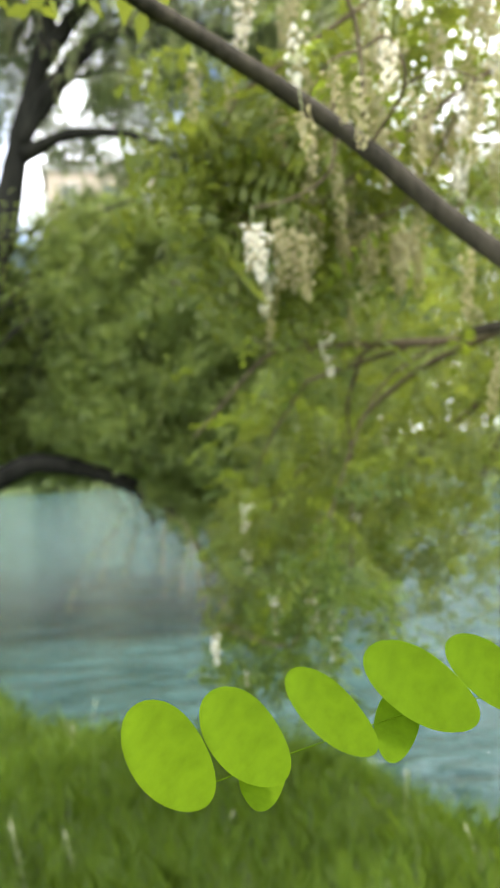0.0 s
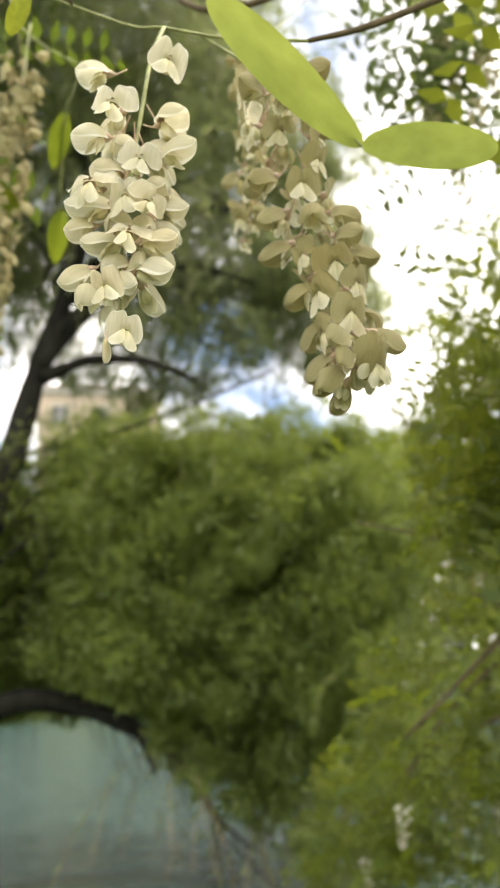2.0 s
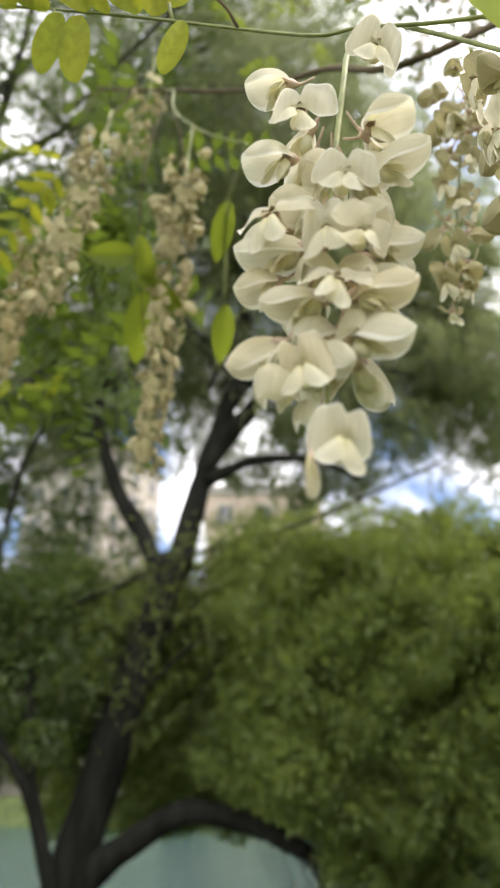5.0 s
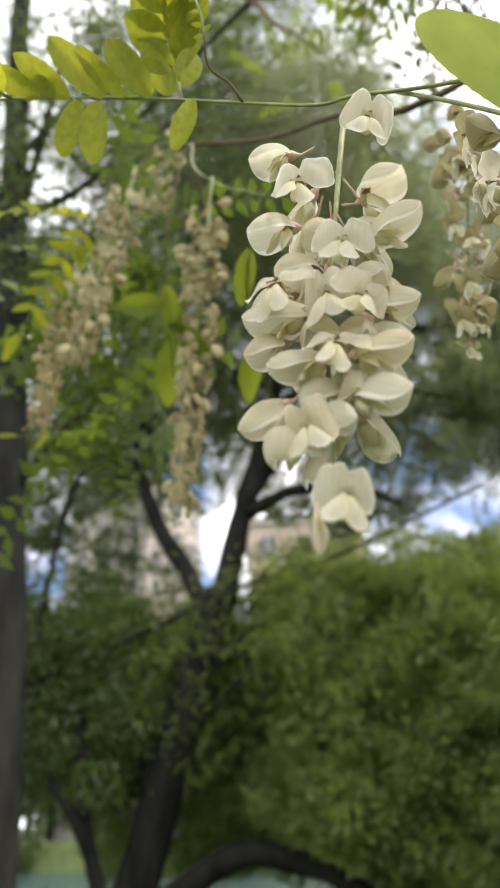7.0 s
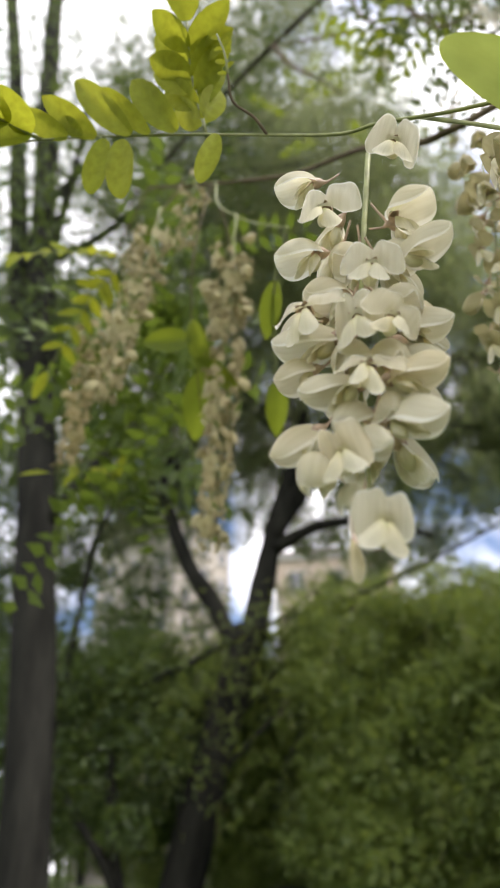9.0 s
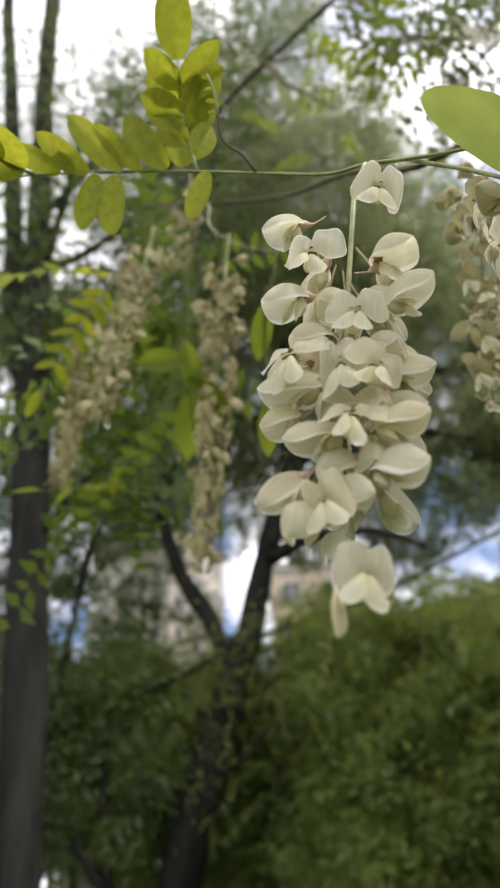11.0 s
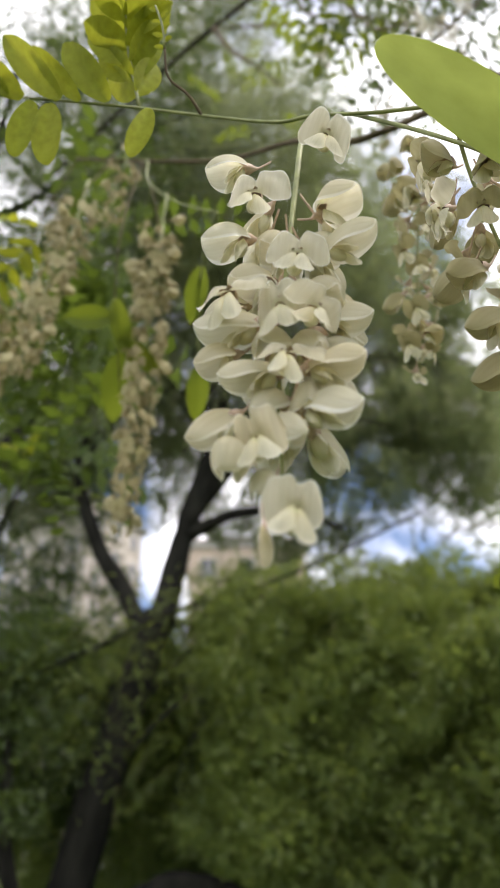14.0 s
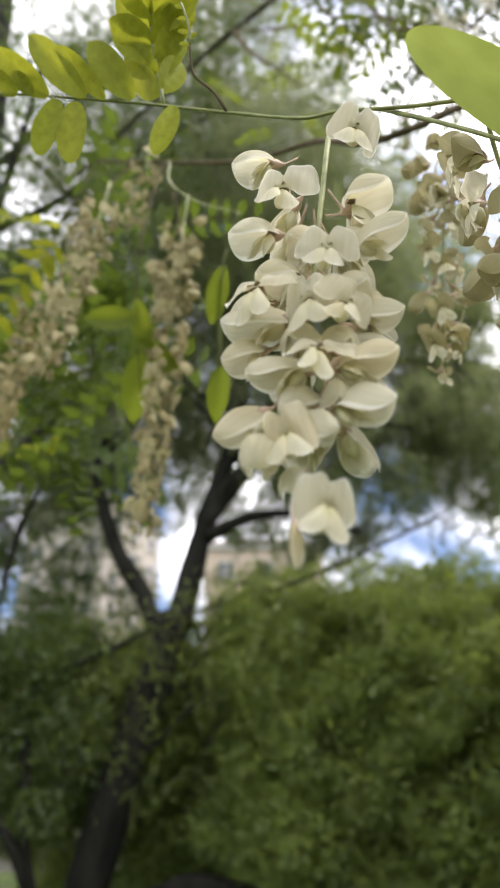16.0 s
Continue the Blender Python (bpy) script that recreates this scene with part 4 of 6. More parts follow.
lt("twig", [(0.521, 1.53, 1.694), (0.325, 1.709, 1.656), (0.297, 1.832, 1.644), (0.183, 2.072, 1.486), (0.127, 2.225, 1.339)], 0.006, 0.0025)
lt("twig", [(-0.286, 1.389, 3.90), (-0.2, 1.2, 3.3), (-0.15, 1.15, 3.05), (-0.10, 1.1, 2.95)], 0.006, 0.002)
lt("twig", [(0.3, 1.27, 3.91), (0.1, 1.15, 3.15), (-0.024, 1.150, 2.989), (-0.102, 1.191, 2.977), (-0.16, 1.22, 2.96)], 0.004, 0.0015)
lt("twig", [(1.3, 0.65, 2.7), (0.9, 1.6, 2.75), (0.59, 2.23, 2.564), (0.44, 2.43, 2.264)], 0.012, 0.004)


def grid_faces(nu, nv):
    return [(j * nu + i, j * nu + i + 1, (j + 1) * nu + i + 1, (j + 1) * nu + i) for j in range(nv - 1) for i in range(nu - 1)]


# -- leaflets and leaves --
def leaflet_shape(length, width, nu=7, nv=9, fold=0.25, curl=0.18, wave=0.0):
    """Oval leaflet along +x from its base, folded a little along the midrib and curled at the tip."""
    verts = []
    for j in range(nv):
        v = j / (nv - 1)
        w = width * 0.5 * max(0.02, math.sin(math.pi * min(1, 0.03 + 0.97 * v) ** 0.9)) ** 0.62
        for i in range(nu):
            u = 2 * i / (nu - 1) - 1
            verts.append((length * v, u * w, abs(u) * w * fold - curl * length * v * v + wave * width * math.sin(7 * v + 2 * u) * abs(u)))
    return verts, grid_faces(nu, nv)


def oval_shape(nu=9, nv=15, fold=0.12, curl=0.05):
    """A blunt oval leaflet along +x, 1 long and 0.46 wide."""
    verts = []
    for j in range(nv):
        q = 2 * j / (nv - 1) - 1
        for i in range(nu):
            u = 2 * i / (nu - 1) - 1
            X, Y = u * math.sqrt(1 - q * q / 2), q * math.sqrt(1 - u * u / 2)
            x = (Y + 1) / 2
            y = 0.23 * X * (0.88 + 0.16 * x) + 0.012 * math.sin(5 * x)
            verts.append((x, y, fold * abs(y) - curl * x * x + 0.012 * math.sin(8 * x + 3 * X) * abs(X)))
    return verts, grid_faces(nu, nv)


leaflet_meshes = []
for k, (fo, cu, wa) in enumerate(((0.25, 0.10, 0.02), (0.4, 0.22, 0.03), (0.15, 0.05, 0.03))):
    v, f = leaflet_shape(1.0, 0.46, fold=fo, curl=cu, wave=wa)
    me = bpy.data.meshes.new("leaflet")
    me.from_pydata(v, [], f)
    me.polygons.foreach_set("use_smooth", [True] * len(me.polygons))
    me.materials.append(M_LEAF_NEAR)
    leaflet_meshes.append(me)


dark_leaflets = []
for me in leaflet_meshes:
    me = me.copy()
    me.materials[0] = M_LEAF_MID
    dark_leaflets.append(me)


def axes(way, normal):
    x = Vector(way).normalized()
    z = Vector(normal)
    z = (z - x * z.dot(x)).normalized()
    return x, z.cross(x), z


def leaflet_at(parent, off, base, tip, normal, width=None, pick=0, mesh=None):
    base, tip = Vector(base), Vector(tip)
    x, y, z = axes(tip - base, normal)
    L = (tip - base).length
    wd = (width or L * 0.46) / 0.46
    m = Matrix((x, y, z)).transposed().to_4x4()
    m.translation = base + off
    ob = share("leaflet", mesh or leaflet_meshes[pick % 3], parent, m @ Matrix.Diagonal((L, wd, wd, 1)))
    return ob


def near_leaf(pts, normal, pairs, length, width, spread=62, rng=None, mat=M_STALK, terminal=1.25, skip=()):
    """A compound leaf of the tree: its stalk is the part, each leaflet a piece of it."""
    rng = rng or random.Random(1)
    c = smooth_curve(pts, 8)
    stem = lt("compound_leaf", pts, 0.0008, 0.0005, mat, 5, 4, 0)
    n = Vector(normal)
    for k in range(pairs):
        s = 0.14 + 0.80 * k / pairs
        q = c[int(s * (len(c) - 1))]
        d = (c[min(len(c) - 1, int(s * (len(c) - 1)) + 1)] - c[int(s * (len(c) - 1))]).normalized()
        for sd in (-1, 1):
            if (k, sd) in skip:
                continue
            a = radians(spread + rng.uniform(-10, 10)) * sd
            w = Matrix.Rotation(a, 3, n.normalized()) @ d
            w = (w + n.normalized() * rng.uniform(-0.25, 0.25)).normalized()
            L = length * rng.uniform(0.85, 1.1)
            leaflet_at(stem, L_OFF, q, q + w * L, n + Vector((rng.uniform(-.4, .4), rng.uniform(-.4, .4), rng.uniform(-.4, .4))), width * rng.uniform(0.9, 1.1), rng.randrange(3))
    if terminal:
        d = (c[-1] - c[-3]).normalized()
        leaflet_at(stem, L_OFF, c[-1], c[-1] + d * length * terminal, n, width * terminal, 0)
    return stem


to_eye = Vector((0.12, -0.55, -0.82))
near_leaf([(-0.352, 0.572, 1.970), (-0.356, 0.563, 2.002), (-0.353, 0.548, 2.020)], to_eye, 6, 0.027, 0.0130, 50, random.Random(3), terminal=1.3)
near_leaf([(-0.425, 0.555, 1.981), (-0.432, 0.535, 1.972), (-0.440, 0.510, 1.957)], to_eye, 3, 0.027, 0.011, 45, random.Random(9))
stem = lt("compound_leaf", [(-0.398, 0.561, 1.978), (-0.398, 0.564, 1.974), (-0.397, 0.568, 1.970)], 0.0007, 0.0005, M_STALK, 5, 3, 0)
YOUNG = bpy.data.meshes.new("leaflet")
YOUNG.from_pydata(*[oval_shape(9, 13, 0.25, 0.10)[0], [], oval_shape(9, 13)[1]])
YOUNG.polygons.foreach_set("use_smooth", [True] * len(YOUNG.polygons))
YOUNG.materials.append(M_LEAF_NEAR)
for b, t, w in (((-0.3633, 0.566, 1.971), (-0.3846, 0.552, 2.0045), 0.0135), ((-0.3837, 0.563, 1.975), (-0.4125, 0.548, 2.0145), 0.0130), ((-0.3995, 0.560, 1.977), (-0.4221, 0.545, 1.9984), 0.0115), ((-0.376, 0.565, 1.974), (-0.395, 0.551, 2.0000), 0.0085), ((-0.412, 0.557, 1.979), (-0.436, 0.545, 1.996), 0.0105), ((-0.405, 0.558, 1.978), (-0.4152, 0.552, 1.9893), 0.007)):
    leaflet_at(stem, L_OFF, b, t, to_eye, w, 1 if w > 0.012 else 0)
for b, t, w in (((-0.389, 0.563, 1.9740), (-0.3875, 0.566, 1.9405), 0.0130), ((-0.396, 0.561, 1.9755), (-0.400, 0.563, 1.9450), 0.0115), ((-0.3473, 0.571, 1.968), (-0.3545, 0.572, 1.9420), 0.0095)):
    leaflet_at(stem, L_OFF, b, t, to_eye, w, 0, YOUNG)
# broad leaf that hangs close by at the twig's other end
stem = lt("compound_leaf", [(-0.215, 0.569, 1.880), (-0.2045, 0.563, 1.867), (-0.199, 0.563, 1.859)], 0.0009, 0.0006, M_STALK, 5, 3, 0)
v, f = oval_shape()
BROAD = bpy.data.meshes.new("leaflet")
BROAD.from_pydata(v, [], f)
BROAD.polygons.foreach_set("use_smooth", [True] * len(BROAD.polygons))
BROAD.materials.append(M_LEAF_LIT)
leaflet_at(stem, L_OFF, (-0.1985, 0.564, 1.860), (-0.2615, 0.529, 1.9055), (0.2, -0.5, -0.85), 0.0195, 0, BROAD)
leaflet_at(stem, L_OFF, (-0.199, 0.561, 1.858), (-0.148, 0.548, 1.842), (0.15, -0.7, -0.7), 0.0185, 0, BROAD)
# leaf on a low twig beside the bank
LOW_LEAF = BROAD.copy()
LOW_LEAF.materials[0] = M_LEAF_LOW
lt("twig", [(1.1, 0.55, 1.675), (0.7, 0.35, 1.56), (0.45, 0.22, 1.50), (0.2929, 0.2141, 1.3859)], 0.003, 0.001, M_STALK, 6)
stem = lt("compound_leaf", [(0.2929, 0.2141, 1.3859), (0.251, 0.2094, 1.3892), (0.2, 0.2017, 1.3795), (0.1711, 0.1903, 1.3756), (0.1632, 0.1862, 1.3757)], 0.00025, 0.0002, M_LEAF_LOW, 6, 4, 0)
for b, t, w in (((0.1667, 0.18, 1.3731), (0.1434, 0.1832, 1.4021), 0.024), ((0.1909, 0.1867, 1.3762), (0.1662, 0.1924, 1.4017), 0.023), ((0.2211, 0.1974, 1.3782), (0.1935, 0.2047, 1.4037), 0.018), ((0.2567, 0.2021, 1.3847), (0.2212, 0.2099, 1.4076), 0.024), ((0.2774, 0.2078, 1.3867), (0.2508, 0.2127, 1.4088), 0.02)):
    leaflet_at(stem, L_OFF, b, t, (0.25, -0.95, 0.35), w, 2, LOW_LEAF)
for b, t, w in (((0.1811, 0.1866, 1.3665), (0.185, 0.2025, 1.3807), 0.016), ((0.225, 0.1982, 1.3743), (0.2349, 0.2161, 1.3924), 0.016)):
    leaflet_at(stem, L_OFF, b, t, (0.3, -0.6, 0.8), w, 1, LOW_LEAF)
# leaves round the second row of blossom
near_leaf([(-0.56, 0.85, 2.262), (-0.613, 0.799, 2.241), (-0.661, 0.770, 2.215)], (0.1, -0.8, 0.5), 7, 0.024, 0.010, 60, random.Random(12))
near_leaf([(-0.578, 0.859, 2.271), (-0.617, 0.864, 2.229), (-0.666, 0.880, 2.161)], (0.3, -0.7, -0.3), 7, 0.026, 0.010, 55, random.Random(13))
near_leaf([(-0.66, 1.06, 2.17), (-0.702, 1.067, 2.150), (-0.762, 1.033, 2.140)], (0.2, -0.6, 0.5), 5, 0.030, 0.012, 60, random.Random(14))
lt("twig", [(-0.481, 0.878, 2.388), (-0.473, 0.823, 2.212), (-0.486, 0.851, 2.152), (-0.497, 0.904, 2.085)], 0.0010, 0.0006, M_TWIG, 6)
stem = lt("compound_leaf", [(-0.486, 0.851, 2.152), (-0.488, 0.858, 2.135), (-0.49, 0.87, 2.12)], 0.0009, 0.0006, M_STALK, 5, 3, 0)
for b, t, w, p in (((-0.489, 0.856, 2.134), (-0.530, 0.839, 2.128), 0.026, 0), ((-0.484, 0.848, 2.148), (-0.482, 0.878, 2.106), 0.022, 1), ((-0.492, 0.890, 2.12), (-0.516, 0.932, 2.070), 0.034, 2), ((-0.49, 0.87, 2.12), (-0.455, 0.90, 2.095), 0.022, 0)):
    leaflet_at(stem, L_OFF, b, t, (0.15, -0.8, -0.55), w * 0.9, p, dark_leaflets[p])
lt("twig", [(-0.363, 0.750, 2.118), (-0.38, 0.79, 2.13), (-0.393, 0.816, 2.134), (-0.41, 0.87, 2.07)], 0.0013, 0.0008, M_STALK, 6)
stem = lt("compound_leaf", [(-0.393, 0.816, 2.134), (-0.40, 0.83, 2.12), (-0.41, 0.87, 2.07)], 0.0008, 0.0005, M_STALK, 5, 3, 0)
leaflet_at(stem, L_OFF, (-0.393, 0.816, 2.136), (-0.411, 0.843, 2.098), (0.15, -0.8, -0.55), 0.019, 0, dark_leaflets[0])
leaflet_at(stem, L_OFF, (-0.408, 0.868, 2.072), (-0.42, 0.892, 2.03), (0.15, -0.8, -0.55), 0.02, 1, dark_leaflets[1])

# bud bract at the small side shoot
stem = lt("compound_leaf", [(-0.337, 0.557, 1.983), (-0.3365, 0.552, 1.990), (-0.3385, 0.548, 1.999)], 0.0006, 0.0004, M_STALK, 5, 3, 0)
for k in range(7):
    q = Vector((-0.337, 0.557 - 0.0013 * k, 1.983 + 0.0023 * k))
    leaflet_at(stem, L_OFF, q, q + Vector((0.0035 if k % 2 else -0.0045, -0.001, 0.0022)), (0.1, -0.8, -0.5), 0.0022, k)


# -- blossom --
def banner_shape(w=0.0096, h=0.0078, back=0.0030, droop=0.0012, lean=14, notch=0.52, hang=0.0034, ruffle=0.0, nu=27, nv=13):
    """The upper petal, standing up behind the others: two rounded lobes with a notch between and thin rolled rims."""
    verts, uvs = [], []
    for j in range(nv):
        q = 0.5 - 0.5 * math.cos(math.pi * j / (nv - 1))
        for i in range(nu):
            X = math.sin(math.pi / 2 * (2 * i / (nu - 1) - 1))
            r = abs(X)
            lobe = math.sqrt(max(0.0, 1 - abs((r - notch) / (1.0 - notch)) ** 2.2)) if r > notch else math.sqrt(max(0.0, 1 - 0.62 * (1 - r / notch) ** 2.2))
            top = h * lobe
            low = -hang * lobe * (1 if r > notch else (r / notch) ** 1.5)
            z = low + (top - low) * q
            s = 2 * q - 1
            rim = max(r ** 6, abs(s) ** 5 if s > 0 or r > 0.3 else 0.0)
            x = 0.0045 - z * math.tan(radians(lean)) + 0.0007 * (1 - s * s) * math.sin(math.pi * min(1, r)) ** 0.8
            x -= back * r * r + 0.0013 * math.exp(-(X / 0.10) ** 2) * q - 0.0007 * rim
            x += 0.0007 * math.sin(7 * X + 3 * q + ruffle) * r * r + 0.0003 * math.sin(4 * s + 5 * X + 2 * ruffle) * q
            z += 0.0005 * math.sin(9 * X + 2.3 * ruffle) * q * q
            skew = 1 + 0.12 * math.sin(ruffle * 3) * (1 if X > 0 else -1)
            verts.append((x, X * w * skew, z * skew - droop * r * r + 0.0006 + 0.0004 * math.sin(5 * X + ruffle) * q))
            # outer rings take the rim tone, as if the margin caught the light
            edge = i < 3 or i > nu - 4 or j > nv - 3 or j < 2 and r > 0.3
            uvs.append(((X + 1) / 2, 1.0 if edge else 0.10 + 0.70 * max(q, r)))
    return verts, grid_faces(nu, nv), uvs


def folded_shape(L=0.0150, h=0.0088, open_=34, ruffle=0.0, nu=27, nv=19):
    """An upper petal still folded over the others: both halves hang from its arched ridge and round off to a soft tip."""
    verts, uvs = [], []
    for j in range(nv):
        v = 0.5 - 0.5 * math.cos(math.pi * (0.10 + 0.90 * j / (nv - 1)))
        hh = h * math.sqrt(max(0.0, 1 - abs(2 * v - 1) ** 2.3)) * (0.80 + 0.25 * v) + 0.0004 * (1 - v)
        rz = 0.0040 * math.sin(math.pi * (0.06 + 0.72 * v)) - 0.0034 * v ** 3
        for i in range(nu):
            u = 2 * i / (nu - 1) - 1
            r = abs(u)
            a = radians(open_ * (0.75 + 0.5 * v))
            y = hh * (math.sin(a) * math.sin(math.pi / 2 * r) + 0.10 * math.sin(math.pi * r))
            z = rz - hh * math.cos(a) * (1 - math.cos(math.pi / 2 * r)) * 1.05
            x = 0.0022 + L * v - 0.0024 * r * r * math.sin(math.pi * v)
            y += 0.0019 * r ** 6 * math.sin(math.pi * v) + 0.0005 * math.sin(6 * v + 3 * r + ruffle) * r * math.sin(math.pi * v)
            z += 0.0003 * math.sin(6 * v + 2 * ruffle) - 0.0009 * r * r * math.sin(4 * v + ruffle) * math.sin(math.pi * v)
            verts.append((x, math.copysign(y, u), z + 0.0022))
            # same painted highlight on the outer rings of the folded petal
            edge = i < 2 or i > nu - 3 or j > nv - 3
            uvs.append(((u + 1) / 2, 1.0 if edge else 0.10 + 0.70 * max(v, r)))
    return verts, grid_faces(nu, nv), uvs


def drop_shape(L, wide, thick, drop, y0, y1, turn, hook, sides=9, nv=8, x0=0.0045):
    """A closed drop-shaped petal pair: narrow where it leaves the cup, full towards the tip."""
    verts, uvs = [], []
    for j in range(nv):
        v = j / (nv - 1)
        r = max(0.05, math.sin(math.pi * (0.04 + 0.945 * v ** 1.25)) ** 0.7)
        c = Vector((L * v, y0 + (y1 - y0) * v ** 0.7, hook * math.sin(math.pi * v) * L))
        for i in range(sides):
            a = 2 * math.pi * i / sides
            p = Vector((0, math.cos(a) * wide * 0.5 * r, math.sin(a) * thick * 0.5 * r))
            p.rotate(Euler((radians(turn), 0, 0)))
            p = p + c
            p.rotate(Euler((0, radians(drop), 0)))
            verts.append((x0 + p.x, p.y, p.z))
            uvs.append((i / sides, v))
    faces = [(j * sides + k, j * sides + (k + 1) % sides, (j + 1) * sides + (k + 1) % sides, (j + 1) * sides + k) for j in range(nv - 1) for k in range(sides)]
    return verts, faces + [tuple(range((nv - 1) * sides, nv * sides))], uvs


def wing_shape(side, L=0.0100, drop=62, spread=0.0030, wide=0.0056, sides=11, nv=12):
    """One of the two thin side petals, fanning out under the upper one and cupped over the keel."""
    verts, uvs = [], []
    for j in range(nv):
        Q = 2 * j / (nv - 1) - 1
        for i in range(sides):
            u = 2 * i / (sides - 1) - 1
            X, Y = u * math.sqrt(1 - Q * Q / 2), Q * math.sqrt(1 - u * u / 2)
            v = (Y + 1) / 2
            hw = wide * 0.5 * (0.30 + 0.70 * min(1, v / 0.62))
            p = Vector((L * v, side * (0.0008 + (spread - 0.0008) * v ** 0.8 + X * hw), 0.0016 * (1 - X * X) * math.sin(math.pi * min(1, v * 1.1)) + 0.0006 * v ** 4 - 0.0010 * max(0, X) ** 2))
            p.rotate(Euler((0, radians(drop), 0)))
            verts.append((0.0048 + p.x, p.y, p.z))
            # wing margin also gets the highlight tone of the rim
            uvs.append(((u + 1) / 2, 1.0 if i in (0, sides - 1) and v > 0.3 or j == nv - 1 else 0.05 + 0.8 * v))
    return verts, grid_faces(sides, nv), uvs


def keel_shape(L=0.0080, drop=66, sides=9, nv=8):
    return drop_shape(L, 0.0046, 0.0034, drop, 0, 0, 0, -0.06, sides, nv, 0.0040)


def calyx_shape(sides=10):
    rings = [(-0.0072, 0.0004, 0.0030), (-0.004, 0.0004, 0.0012), (-0.0015, 0.0005, 0.0), (0, 0.0010, 0), (0.0012, 0.0018, 0), (0.0028, 0.0022, 0), (0.0042, 0.0023, 0)]
    verts, uvs = [], []
    for j, (x, r, z) in enumerate(rings):
        for k in range(sides):
            a = 2 * math.pi * k / sides
            xx = x + (0.0008 * math.cos(5 * a) if j == len(rings) - 1 else 0)
            verts.append((xx, r * math.cos(a), z + r * math.sin(a)))
            uvs.append((k / sides, j / 6))
    faces = [(j * sides + k, j * sides + (k + 1) % sides, (j + 1) * sides + (k + 1) % sides, (j + 1) * sides + k) for j in range(len(rings) - 1) for k in range(sides)]
    return verts, faces, uvs


def petal_mesh(name, shape, mat):
    v, f, uv = shape
    me = bpy.data.meshes.new(name)
    me.from_pydata(v, [], f)
    lay = me.uv_layers.new(name="UVMap")
    idx = np.empty(len(me.loops), dtype=np.int32)
    me.loops.foreach_get("vertex_index", idx)
    lay.data.foreach_set("uv", np.asarray(uv, dtype=np.float32)[idx].ravel())
    me.polygons.foreach_set("use_smooth", [True] * len(me.polygons))
    me.materials.append(mat)
    return me


BANNERS = [[petal_mesh("banner_petal", make(e), M_PETAL) for e in (0.0, 1.3, 2.9)] for make in (
    lambda e: banner_shape(ruffle=e),                                                           # open
    lambda e: banner_shape(0.0098, 0.0050, 0.0024, 0.0010, 34, 0.55, 0.0022, e),                # swept back
    lambda e: folded_shape(0.0180, 0.0104, 14, e),                                              # folded
    lambda e: folded_shape(0.0158, 0.0104, 28, e),                                              # half folded
    lambda e: banner_shape(0.0082, 0.0082, 0.0050, 0.0010, 4, 0.55, 0.0060, e))]                # hooded
WINGS = {s: [petal_mesh("wing_petal", wing_shape(s, L, d, sp, w), M_WING) for L, d, sp, w in ((0.0108, 56, 0.0034, 0.0064), (0.0108, 74, 0.0026, 0.0052), (0.0112, 40, 0.0018, 0.0060), (0.0112, 50, 0.0022, 0.0064), (0.0112, 60, 0.0040, 0.0070))] for s in (-1, 1)}
KEELS = [petal_mesh("keel_petal", keel_shape(drop=d), M_KEEL) for d in (68, 78, 48, 56, 68)]
CALYX = petal_mesh("flower", calyx_shape(), M_CALYX)
# the upper petals once more in the dull tone, as painted shade
SHADED_BANNERS = []
for row in BANNERS:
    SHADED_BANNERS.append([me.copy() for me in row])
    for me in SHADED_BANNERS[-1]:
        me.materials[0] = M_PAST_SHADED


def flower_pose(centre, az, droop, roll, inner=(0.0085, 0, 0.001)):
    """Pose of a flower whose petals lie round centre; az 0 faces -y, 90 faces +x."""
    a = radians(az)
    d = Vector((math.sin(a) * math.cos(droop), -math.cos(a) * math.cos(droop), -math.sin(droop)))
    x, y, z = axes(d, (0, 0, 1))
    m = Matrix((x, y, z)).transposed().to_4x4() @ Matrix.Rotation(roll, 4, "X")
    m.translation = Vector(centre) - m.to_3x3() @ Vector(inner)
    return m


def flower(parent, m, rng, size=1.0, pick=None, shaded=False):
    fl = share("flower", CALYX, parent, m @ Matrix.Diagonal((size, size, size, 1)))
    k = rng.choice((2, 3, 3, 0)) if pick is None else pick
    b = share("banner_petal", (SHADED_BANNERS if shaded else BANNERS)[k][rng.randrange(3)], fl, Matrix.Rotation(radians(rng.uniform(-8, 8)), 4, "X") @ Matrix.Diagonal((1, rng.uniform(0.92, 1.08), rng.uniform(0.92, 1.08), 1)))
    for s in (-1, 1):
        share("wing_petal", WINGS[s][k], fl, Matrix.Rotation(radians(rng.uniform(-10, 10)), 4, "Y"))
    share("keel_petal", KEELS[k], fl, Matrix())
    return fl


def raceme(top, spine, label, seed, stalk_r=0.0011):
    """A hanging spike of blossom: its stalk, with the flowers still to be set on it."""
    rng = random.Random(seed)
    o = Vector(top)
    r = empty("flower_raceme", o)
    tagged(r, label, "flower", "hanging blossom")
    part_tube("stalk", [Vector(p) - o for p in spine], stalk_r, stalk_r * 0.5, M_STALK, r, 7, 5)
    return r, rng, o


MAIN_O = Vector((-0.295, 0.555, 1.832))
main, rng_m, o_m = raceme((-0.282, 0.571, 1.940), [(-0.282, 0.571, 1.940), (-0.287, 0.563, 1.915), (-0.2895, 0.560, 1.895), (-0.293, 0.559, 1.870), (-0.296, 0.557, 1.845), (-0.299, 0.555, 1.818), (-0.300, 0.553, 1.792), (-0.300, 0.552, 1.775)],
                          "cream-white locust blossom hanging in a full drooping spike", 5)
